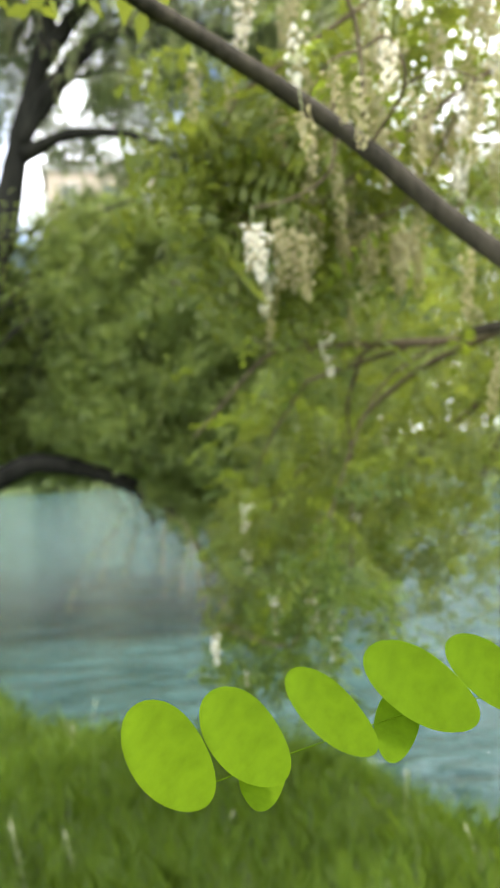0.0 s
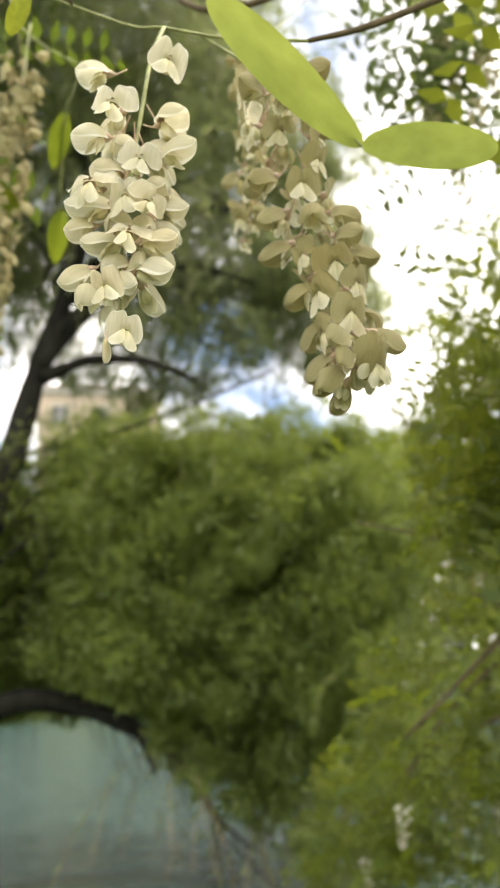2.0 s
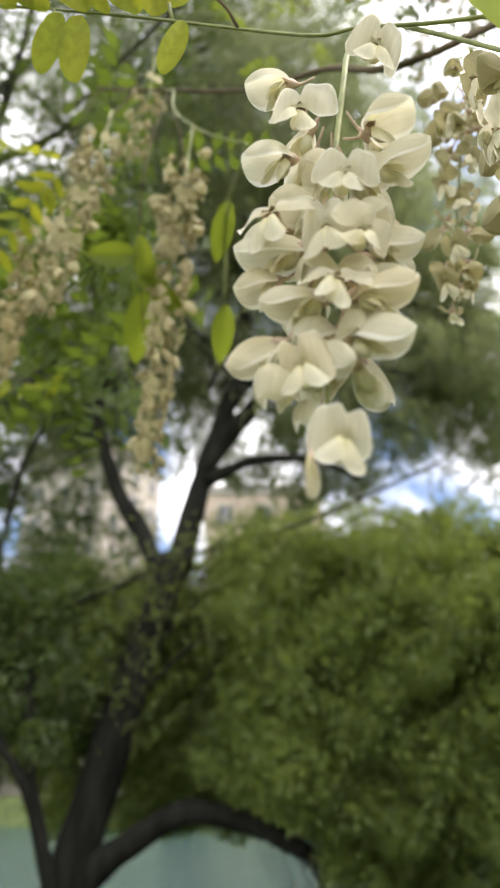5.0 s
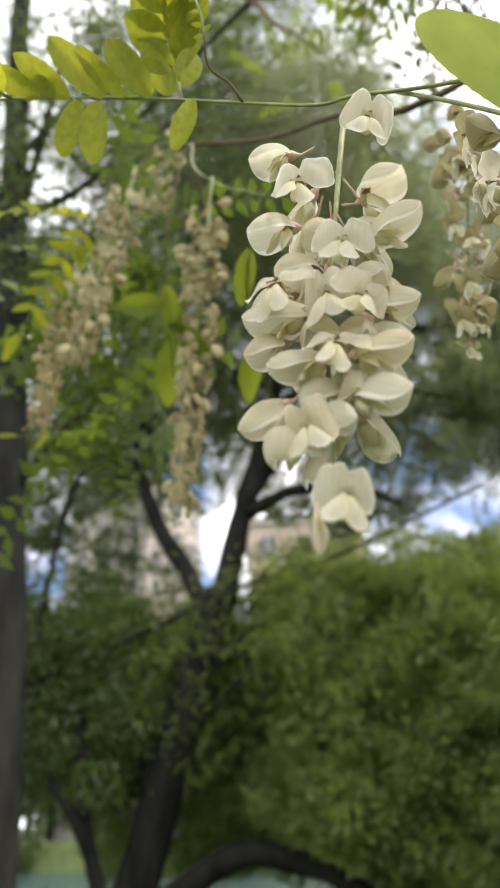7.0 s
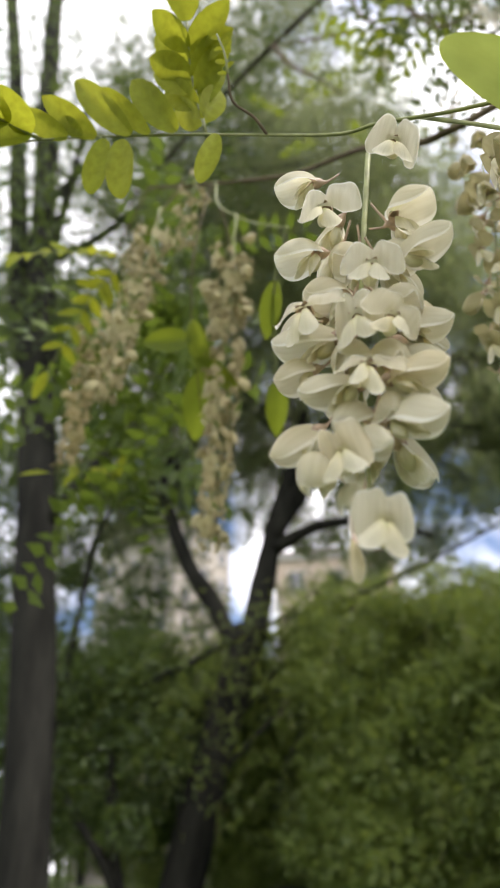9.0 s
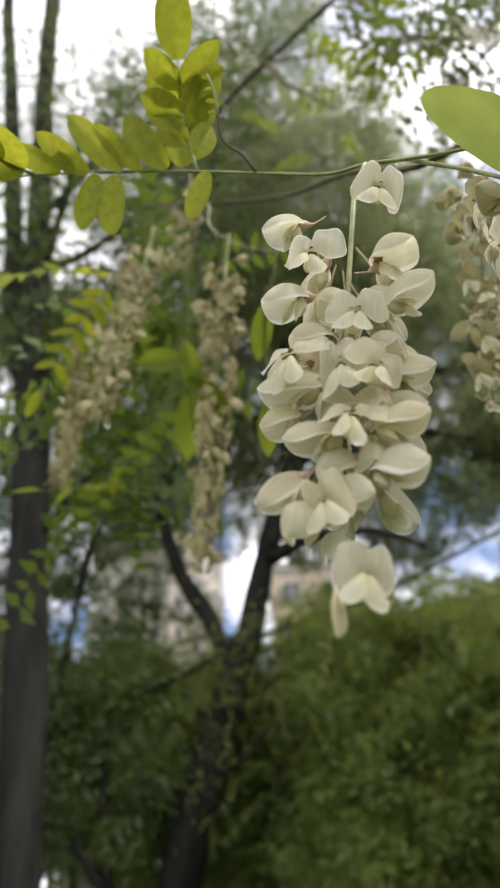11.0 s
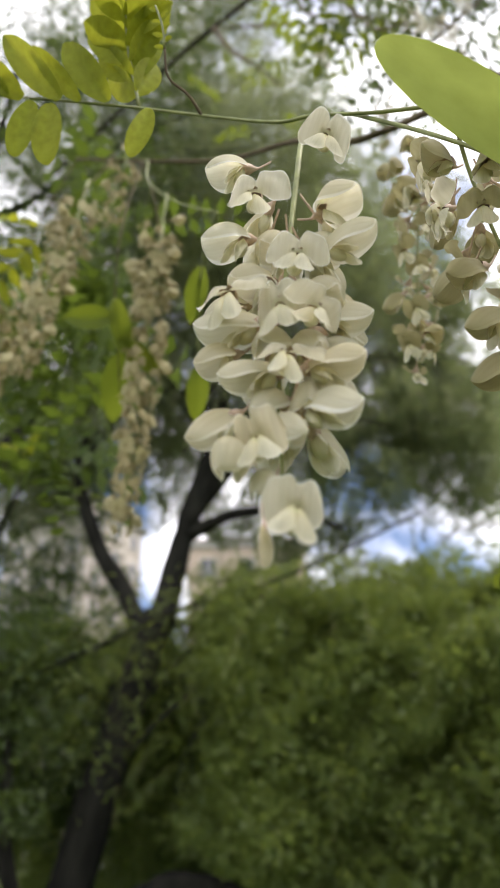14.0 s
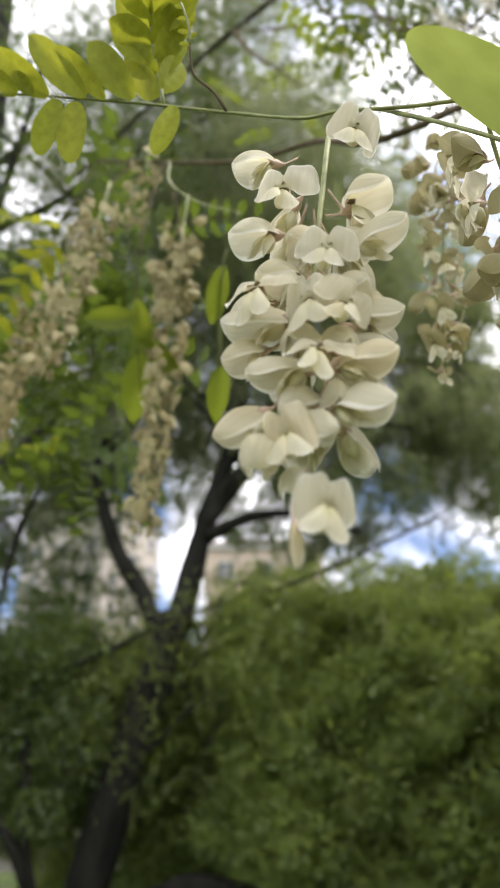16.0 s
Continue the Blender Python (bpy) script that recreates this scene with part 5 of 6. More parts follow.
# across and up from the spike's middle in mm, the way each faces, its droop and roll, how far it is open, its size
MAIN_TOP = [(17, 67, 26, 24, -12, 4, 1.02), (-19, 67, -72, 12, -8, 3, 0.92), (-7, 42.5, -8, 20, -6, 0, 1.0), (-18, 27, -55, 22, 0, 3, 0.98), (5, 12, 8, 22, -16, 0, 0.96), (18, 35, 50, 10, 12, 3, 0.96), (18.5, 20, 66, 2, 8, 2, 0.97)]
MAIN_MID = [(-15, 1, -12, 8, -4, 1, 1.08), (-2, -5, -14, 12, 0, 4, 0.90), (9, -9, 24, 22, -26, 0, 0.84), (-16, -7, -66, 8, 4, 2, 1.04), (0, -23.5, 6, 2, -8, 1, 0.92), (-12, -25, -66, 14, 16, 2, 0.92), (11, -26, 60, 14, -4, 2, 0.94), (9, -38.5, 66, 14, -4, 2, 0.92)]
MAIN_LOW = [(-9, -46, -4, 18, 6, 4, 0.80), (-23, -40, -70, 34, 8, 2, 0.80), (-17, -54, -36, 56, 0, 3, 0.74), (0, -45, 58, 34, -8, 2, 0.72), (0, -65, 10, 18, -14, 4, 0.80), (-24, -17, -74, 20, 0, 3, 0.74), (-8, -81, -10, 84, 0, 2, 0.52)]
# flowers deeper in the spike
MAIN_DEEP = [(-4, 24, -30, 30, 0, 3, 0.9), (10, 2, 40, 26, 0, 3, 0.92), (-6, -15, -20, 30, 6, 3, 0.9), (5, -18, 30, 30, -8, 3, 0.9), (-9, -34, -40, 34, 0, 3, 0.8), (3, -36, 10, 40, 0, 3, 0.75), (-12, 14, -50, 20, 0, 3, 0.95), (12, 24, 60, 24, 0, 3, 0.92), (-11, -59, -30, 46, 0, 3, 0.6), (15, -3, 70, 18, 0, 2, 0.92), (12, -15, 74, 20, 0, 2, 0.86)]
for x, z, az, droop, roll, kind, size in MAIN_TOP + MAIN_MID + MAIN_LOW + MAIN_DEEP:
    deep = 0.007 if (x, z, az, droop, roll, kind, size) in MAIN_DEEP else 0.0
    c = MAIN_O + Vector((x / 1000, -0.012 * math.cos(radians(az)) - 0.07 * (0.058 - z / 1000) + 0.004 + deep, z / 1000))
    inner = (0.0110, 0, 0.0005) if kind in (2, 3) else (0.0040, 0, 0.0030)
    slim = (1, 0.6, 0.7, 1) if z < -75 else (1, 1, 1, 1)
    flower(main, Matrix.Translation(-o_m) @ flower_pose(c, az + rng_m.uniform(-3, 3), radians(droop), radians(roll), inner) @ Matrix.Diagonal(slim), rng_m, size, kind)
# flowers on the far side of the spike
for k, (x, z) in enumerate(((16, 42), (12, 7), (11, -8), (9, -22), (-10, 50), (-20, 12), (-3, 16), (-11, -16), (5, -40), (-9, -38), (-2, 28), (-9, 34), (10, 24), (9, -12), (-12, 6), (6, -20), (12, 0), (-6, -34))):
    az = 180 - x * 4 + rng_m.uniform(-15, 15)
    c = MAIN_O + Vector((x / 1000, 0.012 - 0.05 * (0.058 - z / 1000), z / 1000))
    flower(main, Matrix.Translation(-o_m) @ flower_pose(c, az, radians(20), radians(rng_m.uniform(-14, 14))), rng_m, 0.92, (2, 3)[k % 2])


def full_raceme(spine, count, label, seed, size=1.0, spread=0.020, z_start=0.18, shaded=0.0):
    """A spike with its flowers set spirally along the lower part of the spine."""
    r, rng, o = raceme(spine[0], spine, label, seed, 0.0008)
    c = smooth_curve(spine, 10)
    for k in range(count):
        s = z_start + (1 - z_start) * (k + 0.5) / count
        q = c[int(s * (len(c) - 1))]
        az = k * 137.5 + rng.uniform(-20, 20)
        sp = spread * (1.05 - 0.35 * s)
        centre = q + Vector((math.sin(radians(az)) * sp, -math.cos(radians(az)) * sp, -0.003))
        flower(r, Matrix.Translation(-o) @ flower_pose(centre, az, radians(20 + 22 * s + rng.uniform(-10, 10)), radians(rng.uniform(-15, 15))), rng, size * rng.uniform(0.9, 1.08) * (1.0 - 0.15 * s), rng.choice((0, 4, 2, 3)), rng.random() < shaded * (0.65 + 0.8 * s))
    return r


# last argument: share of upper petals in the dull tone that imitates shade
full_raceme([(-0.235, 0.5675, 1.922), (-0.230, 0.585, 1.905), (-0.223, 0.594, 1.862), (-0.214, 0.594, 1.820), (-0.208, 0.588, 1.780), (-0.207, 0.584, 1.760)], 60, "cream-white locust blossom spike beside the leafy twig", 17, 1.02, z_start=0.12, shaded=0.9)
full_raceme([(-0.16, 0.79, 2.24), (-0.225, 0.70, 2.07), (-0.230, 0.690, 2.02), (-0.238, 0.715, 1.975), (-0.243, 0.73, 1.93)], 34, "dim cream locust blossom spike on the upper twig", 18, 0.95, 0.017, 0.25, 1.6)


# -- blossom and leaves farther along the boughs: lighter meshes, each one part --
def light_raceme_mesh(seed, length, count, mats, faded=0.0):
    rng = random.Random(seed)
    verts, faces, uvs, mi = [], [], [], []

    def add(shape, m, slot):
        v, f, uv = shape
        o = len(verts)
        verts.extend(tuple(m @ Vector(p)) for p in v)
        uvs.extend(uv)
        faces.extend(tuple(i + o for i in g) for g in f)
        mi.extend([slot] * len(f))

    v, f = tube([(0, 0, 0.04), (0.002, 0, -0.02), (-0.002, 0.002, -length * 0.5), (0, 0, -length)], 0.0012, 0.0006, 4, 3)
    add((v, [g for g in f if len(g) == 4], [(0.5, 0.5)] * len(v)), Matrix(), 2)
    for k in range(count):
        s = (k + 0.5) / count
        az = k * 137.5 + rng.uniform(-25, 25)
        sp = 0.019 * (1.1 - 0.5 * s)
        c = Vector((math.sin(radians(az)) * sp, -math.cos(radians(az)) * sp, -length * s))
        m = flower_pose(c, az, radians(10 + 45 * s + rng.uniform(-14, 14)), radians(rng.uniform(-20, 20)))
        sz = rng.uniform(0.85, 1.1) * (1.0 - 0.25 * s)
        m = m @ Matrix.Diagonal((sz, sz, sz, 1))
        if rng.random() < faded:
            add(banner_shape(rng.uniform(0.0035, 0.006), rng.uniform(0.004, 0.007), 0.006, rng.uniform(0.002, 0.006), rng.uniform(10, 60), ruffle=rng.uniform(0, 6), nu=5, nv=3), m, 1)
            add(wing_shape(rng.choice((-1, 1)), 0.008, rng.uniform(20, 80), wide=0.003, sides=3, nv=3), m, 1)
            w = Vector((rng.uniform(0.004, 0.012), rng.uniform(-0.006, 0.006), rng.uniform(-0.012, 0.002)))
            add(([(0, -0.0004, 0), (0, 0.0004, 0), tuple(w * 0.6 + Vector((0, 0.0003, 0.003))), tuple(w)], [(0, 1, 2, 3)], [(0.5, 0.3)] * 4), m, 1)
        else:
            add(banner_shape(nu=7, nv=4) if rng.random() < 0.6 else folded_shape(0.014, 0.008, 20, nu=5, nv=5), m, 0)
            add(wing_shape(1, sides=4, nv=4), m, 0)
            add(wing_shape(-1, sides=4, nv=4), m, 0)
        add(calyx_shape(4), m, 3)
    me = bpy.data.meshes.new("raceme")
    me.from_pydata(verts, [], faces)
    lay = me.uv_layers.new(name="UVMap")
    idx = np.empty(len(me.loops), dtype=np.int32)
    me.loops.foreach_get("vertex_index", idx)
    lay.data.foreach_set("uv", np.asarray(uvs, dtype=np.float32)[idx].ravel())
    for m in mats:
        me.materials.append(m)
    me.polygons.foreach_set("material_index", mi)
    me.polygons.foreach_set("use_smooth", [True] * len(me.polygons))
    return me


RMATS = (M_PETAL, M_FADED_SHADED, M_STALK, M_CALYX)
PAST_OR_SHADED = (M_PAST_SHADED, M_FADED_SHADED, M_STALK, M_FADED_SHADED)
RACEMES = [light_raceme_mesh(41, 0.11, 26, RMATS, 0.1), light_raceme_mesh(42, 0.13, 30, RMATS, 0.25), light_raceme_mesh(43, 0.10, 22, RMATS, 0.15)]
# dull spikes: some withered flowers, with shade and haze in the petal colour
FADING_SHADED = [light_raceme_mesh(44, 0.14, 30, PAST_OR_SHADED, 0.6), light_raceme_mesh(45, 0.16, 32, PAST_OR_SHADED, 0.45)]


def hang(me, at, size=1.0, turn=0.0, lean=(0, 0), name="raceme"):
    m = Matrix.Translation(Vector(at) + L_OFF) @ Euler((lean[0], lean[1], turn)).to_matrix().to_4x4() @ Matrix.Scale(size, 4)
    return share(name, me, LT, m)


# second row of blossom, its shade given by the dull petal tones
hang(light_raceme_mesh(51, 0.235, 92, PAST_OR_SHADED, 0.62), (-0.455, 0.875, 2.225), 1.25, 0.4, (0.12, 0.06))
hang(light_raceme_mesh(56, 0.12, 30, PAST_OR_SHADED, 0.75), (-0.450, 0.865, 2.26), 1.1, 0.9, (0.12, 0.05))
hang(light_raceme_mesh(52, 0.19, 74, PAST_OR_SHADED, 0.8), (-0.545, 0.865, 2.31), 1.3, 1.4, (0.08, 0.1))
hang(light_raceme_mesh(53, 0.17, 66, PAST_OR_SHADED, 0.85), (-0.655, 0.945, 2.285), 1.3, 2.4, (0.08, 0.05))
hang(light_raceme_mesh(54, 0.10, 22, PAST_OR_SHADED, 0.8), (-0.49, 0.85, 2.36), 1.0, 0.4, (0.2, 0.1))
lt("twig", [(-0.481, 0.878, 2.388), (-0.46, 0.875, 2.30), (-0.453, 0.872, 2.24)], 0.0009, 0.0006, M_TWIG, 5, 4, 0)
lt("twig", [(-0.52, 0.885, 2.42), (-0.535, 0.87, 2.36), (-0.545, 0.865, 2.33)], 0.0009, 0.0006, M_TWIG, 5, 4, 0)
lt("twig", [(-0.581, 0.905, 2.46), (-0.64, 0.93, 2.36), (-0.655, 0.945, 2.30)], 0.0009, 0.0006, M_TWIG, 5, 4, 0)


def light_leaf_mesh(seed, pairs, length, width):
    rng = random.Random(seed)
    verts, faces = [], []
    total = pairs * width * 1.45 + 0.03

    def put(v, f, m):
        o = len(verts)
        verts.extend(tuple(m @ Vector(p)) for p in v)
        faces.extend(tuple(i + o for i in g) for g in f)

    v, f = tube([(0, 0, 0), (total * 0.5, 0, 0.01), (total, 0, -0.015)], 0.0009, 0.0005, 3, 3)
    put(v, f[:-2], Matrix())
    for k in range(pairs + 1):
        x = 0.025 + (total - 0.025) * k / pairs
        z = 0.01 * math.sin(math.pi * x / total) - 0.015 * (x / total) ** 3
        for sd in (-1, 1):
            a = radians(rng.uniform(62, 82)) * sd if k < pairs else 0.0
            if k == pairs and sd == 1:
                continue
            L = length * rng.uniform(0.85, 1.1) * (0.8 + 0.2 * math.sin(math.pi * k / pairs))
            lv, lf = leaflet_shape(L, width * rng.uniform(0.9, 1.1), 3, 4, 0.3, 0.15)
            m = Matrix.Translation((x, 0, z)) @ Matrix.Rotation(a, 4, "Z") @ Matrix.Rotation(radians(rng.uniform(-25, 25)), 4, "X") @ Matrix.Rotation(radians(rng.uniform(-12, 22)), 4, "Y")
            put(lv, lf, m)
    return verts, faces


LEAVES = []
for k, (pr, ll, ww) in enumerate(((6, 0.036, 0.017), (7, 0.034, 0.015), (5, 0.040, 0.019), (8, 0.030, 0.013))):
    v, f = light_leaf_mesh(60 + k, pr, ll, ww)
    me = bpy.data.meshes.new("compound_leaf")
    me.from_pydata(v, [], f)
    me.polygons.foreach_set("use_smooth", [True] * len(me.polygons))
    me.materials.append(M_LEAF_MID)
    LEAVES.append(me)


def bough_edge(y, z):
    """How far the boughs reach over the bank towards -x."""
    return np.interp(z, [0.9, 1.25, 1.6, 1.9], [-0.17, -0.15, -0.06, 0.02]) + (y - 1.3) * np.interp(z, [0.9, 1.6, 2.0], [0.0, 0.11, 0.25])


def on_bough(rng, c, reach):
    for k in range(12):
        q = c[rng.randrange(len(c))] + Vector((rng.gauss(0, reach), rng.gauss(0, reach), rng.gauss(0, reach)))
        if c[0].x < 0 or q.x > bough_edge(q.y, q.z) + 0.04:
            break
    return q


def spray(rng, curve, n_leaf, n_rac, reach, size=1.0, rac_set=None, leaf_down=0.5):
    """Leaves and blossom set along a twig, each joined to it."""
    c = smooth_curve(curve, 10)
    for k in range(n_leaf):
        q = on_bough(rng, c, reach)
        e = Euler((rng.uniform(-0.6, 0.6), rng.uniform(-0.2, 0.2) + leaf_down * rng.uniform(0.2, 1.4), rng.uniform(0, 6.28)))
        m = Matrix.Translation(q + L_OFF) @ e.to_matrix().to_4x4() @ Matrix.Scale(size * rng.uniform(0.8, 1.15), 4)
        share("compound_leaf", LEAVES[rng.randrange(4)], LT, m)
    for k in range(n_rac):
        q = on_bough(rng, c, reach) - Vector((0, 0, 0.02))
        hang((rac_set or RACEMES)[rng.randrange(len(rac_set or RACEMES))], q, size * rng.uniform(0.85, 1.1), rng.uniform(0, 6.28), (rng.uniform(-0.25, 0.25), rng.uniform(-0.25, 0.25)))


rs = random.Random(77)
BOUGHS = [
    ([(0.72, 0.92, 2.24), (0.50, 0.98, 2.20), (0.32, 1.02, 2.12), (0.20, 1.03, 2.05)], 16, 34, 0.075),
    ([(0.82, 1.08, 2.18), (0.58, 1.12, 2.08), (0.42, 1.12, 1.97), (0.31, 1.14, 1.90)], 18, 26, 0.085),
    ([(0.918, 1.33, 2.204), (0.718, 1.33, 2.054), (0.548, 1.33, 1.884)], 18, 22, 0.13),
]
for pts, nl, nr, reach in BOUGHS:
    lt("twig", pts, 0.007, 0.0025)
    spray(rs, pts, nl, nr, reach * 1.2, 0.82, RACEMES[:2] + FADING_SHADED * 2)
lt("twig", [(0.34, 0.83, 1.894), (0.33, 0.79, 1.994), (0.29, 0.76, 2.034), (0.23, 0.76, 2.044)], 0.004, 0.0015)
for k in range(7):
    hang(RACEMES[k % 2] if k < 3 else FADING_SHADED[k % 2], (0.185 + 0.014 * k + rs.uniform(-0.01, 0.01), 0.89 + rs.uniform(-0.02, 0.03), 1.80 - 0.004 * k + rs.uniform(-0.012, 0.012)), 0.62, rs.uniform(0, 6.28), (rs.uniform(-0.2, 0.2), rs.uniform(-0.2, 0.2)))
lt("twig", [(0.304, 0.83, 1.922), (0.30, 0.87, 1.85), (0.25, 0.89, 1.82), (0.19, 0.89, 1.81)], 0.003, 0.0012)
hang(FADING_SHADED[0], (0.298, 1.13, 1.924), 0.95, 2.3)
for k, at in enumerate(((0.268, 0.575, 1.82), (0.296, 0.585, 1.81), (0.325, 0.58, 1.845), (0.37, 0.585, 1.815), (0.40, 0.58, 1.80), (0.245, 0.61, 1.80), (0.345, 0.60, 1.80))):
    hang((FADING_SHADED + RACEMES[:1] + FADING_SHADED)[k % 5], at, 0.42 + 0.05 * (k % 3), 1.7 * k, (rs.uniform(-0.25, 0.25), rs.uniform(-0.25, 0.25)))
lt("twig", [(0.317, 0.685, 1.79), (0.345, 0.62, 1.82), (0.325, 0.585, 1.846), (0.30, 0.58, 1.835), (0.268, 0.575, 1.822), (0.246, 0.61, 1.802)], 0.002, 0.0008)
lt("twig", [(0.345, 0.62, 1.82), (0.37, 0.59, 1.817), (0.40, 0.582, 1.802)], 0.0014, 0.0008)
for k in range(16):
    x = (0.14 + 0.012 * k) if k < 7 else (0.34 + 0.018 * (k - 7))
    hang(FADING_SHADED[k % 2], (x, 1.20 + rs.uniform(-0.04, 0.04), 1.92 - 0.2 * (x - 0.14) + rs.uniform(-0.02, 0.03)), 0.72 + 0.2 * rs.random(), rs.uniform(0, 6.28), (rs.uniform(-0.2, 0.2), rs.uniform(-0.2, 0.2)))
lt("twig", [(0.58, 1.12, 2.08), (0.46, 1.18, 1.90), (0.34, 1.20, 1.90), (0.22, 1.20, 1.92), (0.14, 1.20, 1.93)], 0.003, 0.001)
lt("twig", [(0.298, 1.28, 1.954), (0.268, 1.18, 1.964), (0.24, 1.12, 1.964)], 0.002, 0.001)
spray(rs, [(0.608, 1.402, 1.704), (0.381, 1.457, 1.724), (0.24, 1.481, 1.724), (0.11, 1.547, 1.634)], 10, 2, 0.07, 0.8, FADING_SHADED)
spray(rs, [(0.292, 1.469, 1.734), (0.178, 1.514, 1.834), (-0.028, 1.609, 1.924)], 7, 0, 0.05, 0.95)
# low boughs over the water
spray(rs, [(0.418, 1.98, 1.521), (0.438, 2.18, 1.241), (0.438, 2.28, 0.971)], 26, 1, 0.14)
spray(rs, [(0.438, 2.21, 1.501), (0.263, 2.632, 1.346), (0.146, 3.014, 1.091), (0.098, 3.13, 0.771)], 60, 2, 0.17)
spray(rs, [(0.278, 2.93, 1.171), (0.198, 3.03, 0.901), (0.078, 3.13, 0.721)], 34, 2, 0.15)
spray(rs, [(0.73, 2.333, 1.446), (0.574, 2.77, 1.207), (0.478, 3.062, 0.989)], 44, 1, 0.20)
spray(rs, [(0.928, 2.23, 1.421), (0.928, 2.53, 1.171), (0.878, 2.73, 0.921)], 34, 1, 0.20)
spray(rs, [(0.297, 1.832, 1.644), (0.183, 2.072, 1.486), (0.127, 2.225, 1.339), (0.118, 2.33, 1.121)], 20, 1, 0.10)
lt("twig", [(0.968, 1.31, 1.804), (0.99, 1.83, 1.714), (0.928, 2.23, 1.421), (0.928, 2.53, 1.171), (0.878, 2.73, 0.921)], 0.009, 0.003)
# bough higher up beside the river
spray(rs, [(0.9, 1.9, 2.75), (0.59, 2.23, 2.564), (0.49, 2.38, 2.314), (0.44, 2.43, 2.064), (0.49, 2.48, 1.864)], 70, 6, 0.20, 0.9, FADING_SHADED)
spray(rs, [(-0.01, 2.13, 2.424), (-0.11, 2.08, 2.384), (0.09, 2.13, 2.364)], 4, 0, 0.05)
lt("twig", [(0.44, 2.43, 2.264), (0.19, 2.23, 2.404), (-0.01, 2.13, 2.424), (-0.13, 2.08, 2.364)], 0.004, 0.0015)
# leaves against the sky
spray(rs, [(-0.2, 1.2, 3.2), (-0.15, 1.15, 3.05), (-0.10, 1.1, 2.95)], 5, 3, 0.10)
spray(rs, [(0.1, 1.15, 3.15), (-0.024, 1.15, 2.99), (-0.13, 1.2, 2.96)], 3, 2, 0.08)
spray(rs, [(-0.286, 1.389, 3.90), (-0.553, 1.52, 3.93), (-0.773, 1.634, 3.95)], 14, 0, 0.22)


# -- the thick of the foliage along the boughs --
def foliage(rng, curve, count, reach, clumps, size=0.034):
    """Loose leaflets in feathery rows round a bough."""
    c = np.array([tuple(p) for p in smooth_curve(curve, 8)])
    k = clumps
    start = c[rng.integers(0, len(c), k)] + rng.normal(0, reach, (k, 3))
    way = rng.normal(size=(k, 3)) * np.array([1, 1, 0.5]) + np.array([0, 0, -0.35])
    way /= np.linalg.norm(way, axis=1, keepdims=True)
    side = np.cross(way, rng.normal(size=(k, 3)))
    side /= np.linalg.norm(side, axis=1, keepdims=True)
    per = count // k
    i = np.repeat(np.arange(k), per)
    s = np.tile(np.arange(per) // 2, k) / (per / 2)
    sg = np.tile(np.where(np.arange(per) % 2 == 0, 1.0, -1.0), k)
    m = len(i)
    L = size * rng.uniform(0.75, 1.15, m)
    base = start[i] + way[i] * (s * 0.17)[:, None]
    base[:, 2] -= 0.03 * s ** 2
    if curve[0][0] > 0:
        keep = base[:, 0] > bough_edge(base[:, 1], base[:, 2])
        base, i, sg, L = base[keep], i[keep], sg[keep], L[keep]
        m = len(i)
    lw = side[i] * sg[:, None] + way[i] * 0.35 + rng.normal(0, 0.18, (m, 3))
    return leaf_quads(base, lw, way[i] + rng.normal(0, 0.2, (m, 3)), L, L * 0.5)


rf = np.random.default_rng(91)
SETS = [
    ([(0.438, 2.21, 1.501), (0.263, 2.632, 1.346), (0.146, 3.014, 1.091), (0.078, 3.13, 0.721)], 5200, 0.17, 330),
    ([(0.73, 2.333, 1.446), (0.574, 2.77, 1.207), (0.478, 3.062, 0.989)], 3600, 0.20, 230),
    ([(1.028, 2.23, 1.521), (1.028, 2.53, 1.271), (0.928, 2.73, 0.971)], 3400, 0.22, 220),
    ([(0.9, 1.9, 2.75), (0.59, 2.23, 2.564), (0.49, 2.38, 2.314), (0.46, 2.43, 2.064), (0.54, 2.48, 1.814)], 6500, 0.20, 420),
    ([(1.4, 3.4, 2.7), (1.3, 3.6, 2.2), (1.3, 3.7, 1.6), (1.25, 3.8, 1.0)], 7000, 0.34, 430),
    ([(0.668, 1.33, 2.404), (0.468, 1.38, 2.204), (0.318, 1.43, 2.004)], 2400, 0.12, 150),
    ([(0.968, 1.63, 2.204), (0.868, 1.73, 1.904), (0.84, 1.78, 1.714)], 2400, 0.16, 150),
]
for pts, n, reach, k in SETS:
    v, f = foliage(rf, pts, n, reach, k)
    ob = stuff_mesh("foliage", v + np.array(L_OFF), f, M_LEAF_STUFF, LT)
    ob["kind"] = "stuff"
v, f = foliage(np.random.default_rng(17), [(0.95, 2.6, 1.9), (0.86, 2.7, 1.72), (0.84, 2.75, 1.55)], 1800, 0.15, 112)
ob = stuff_mesh("foliage", v + np.array(L_OFF), f, M_LEAF_STUFF, LT)
ob["kind"] = "stuff"
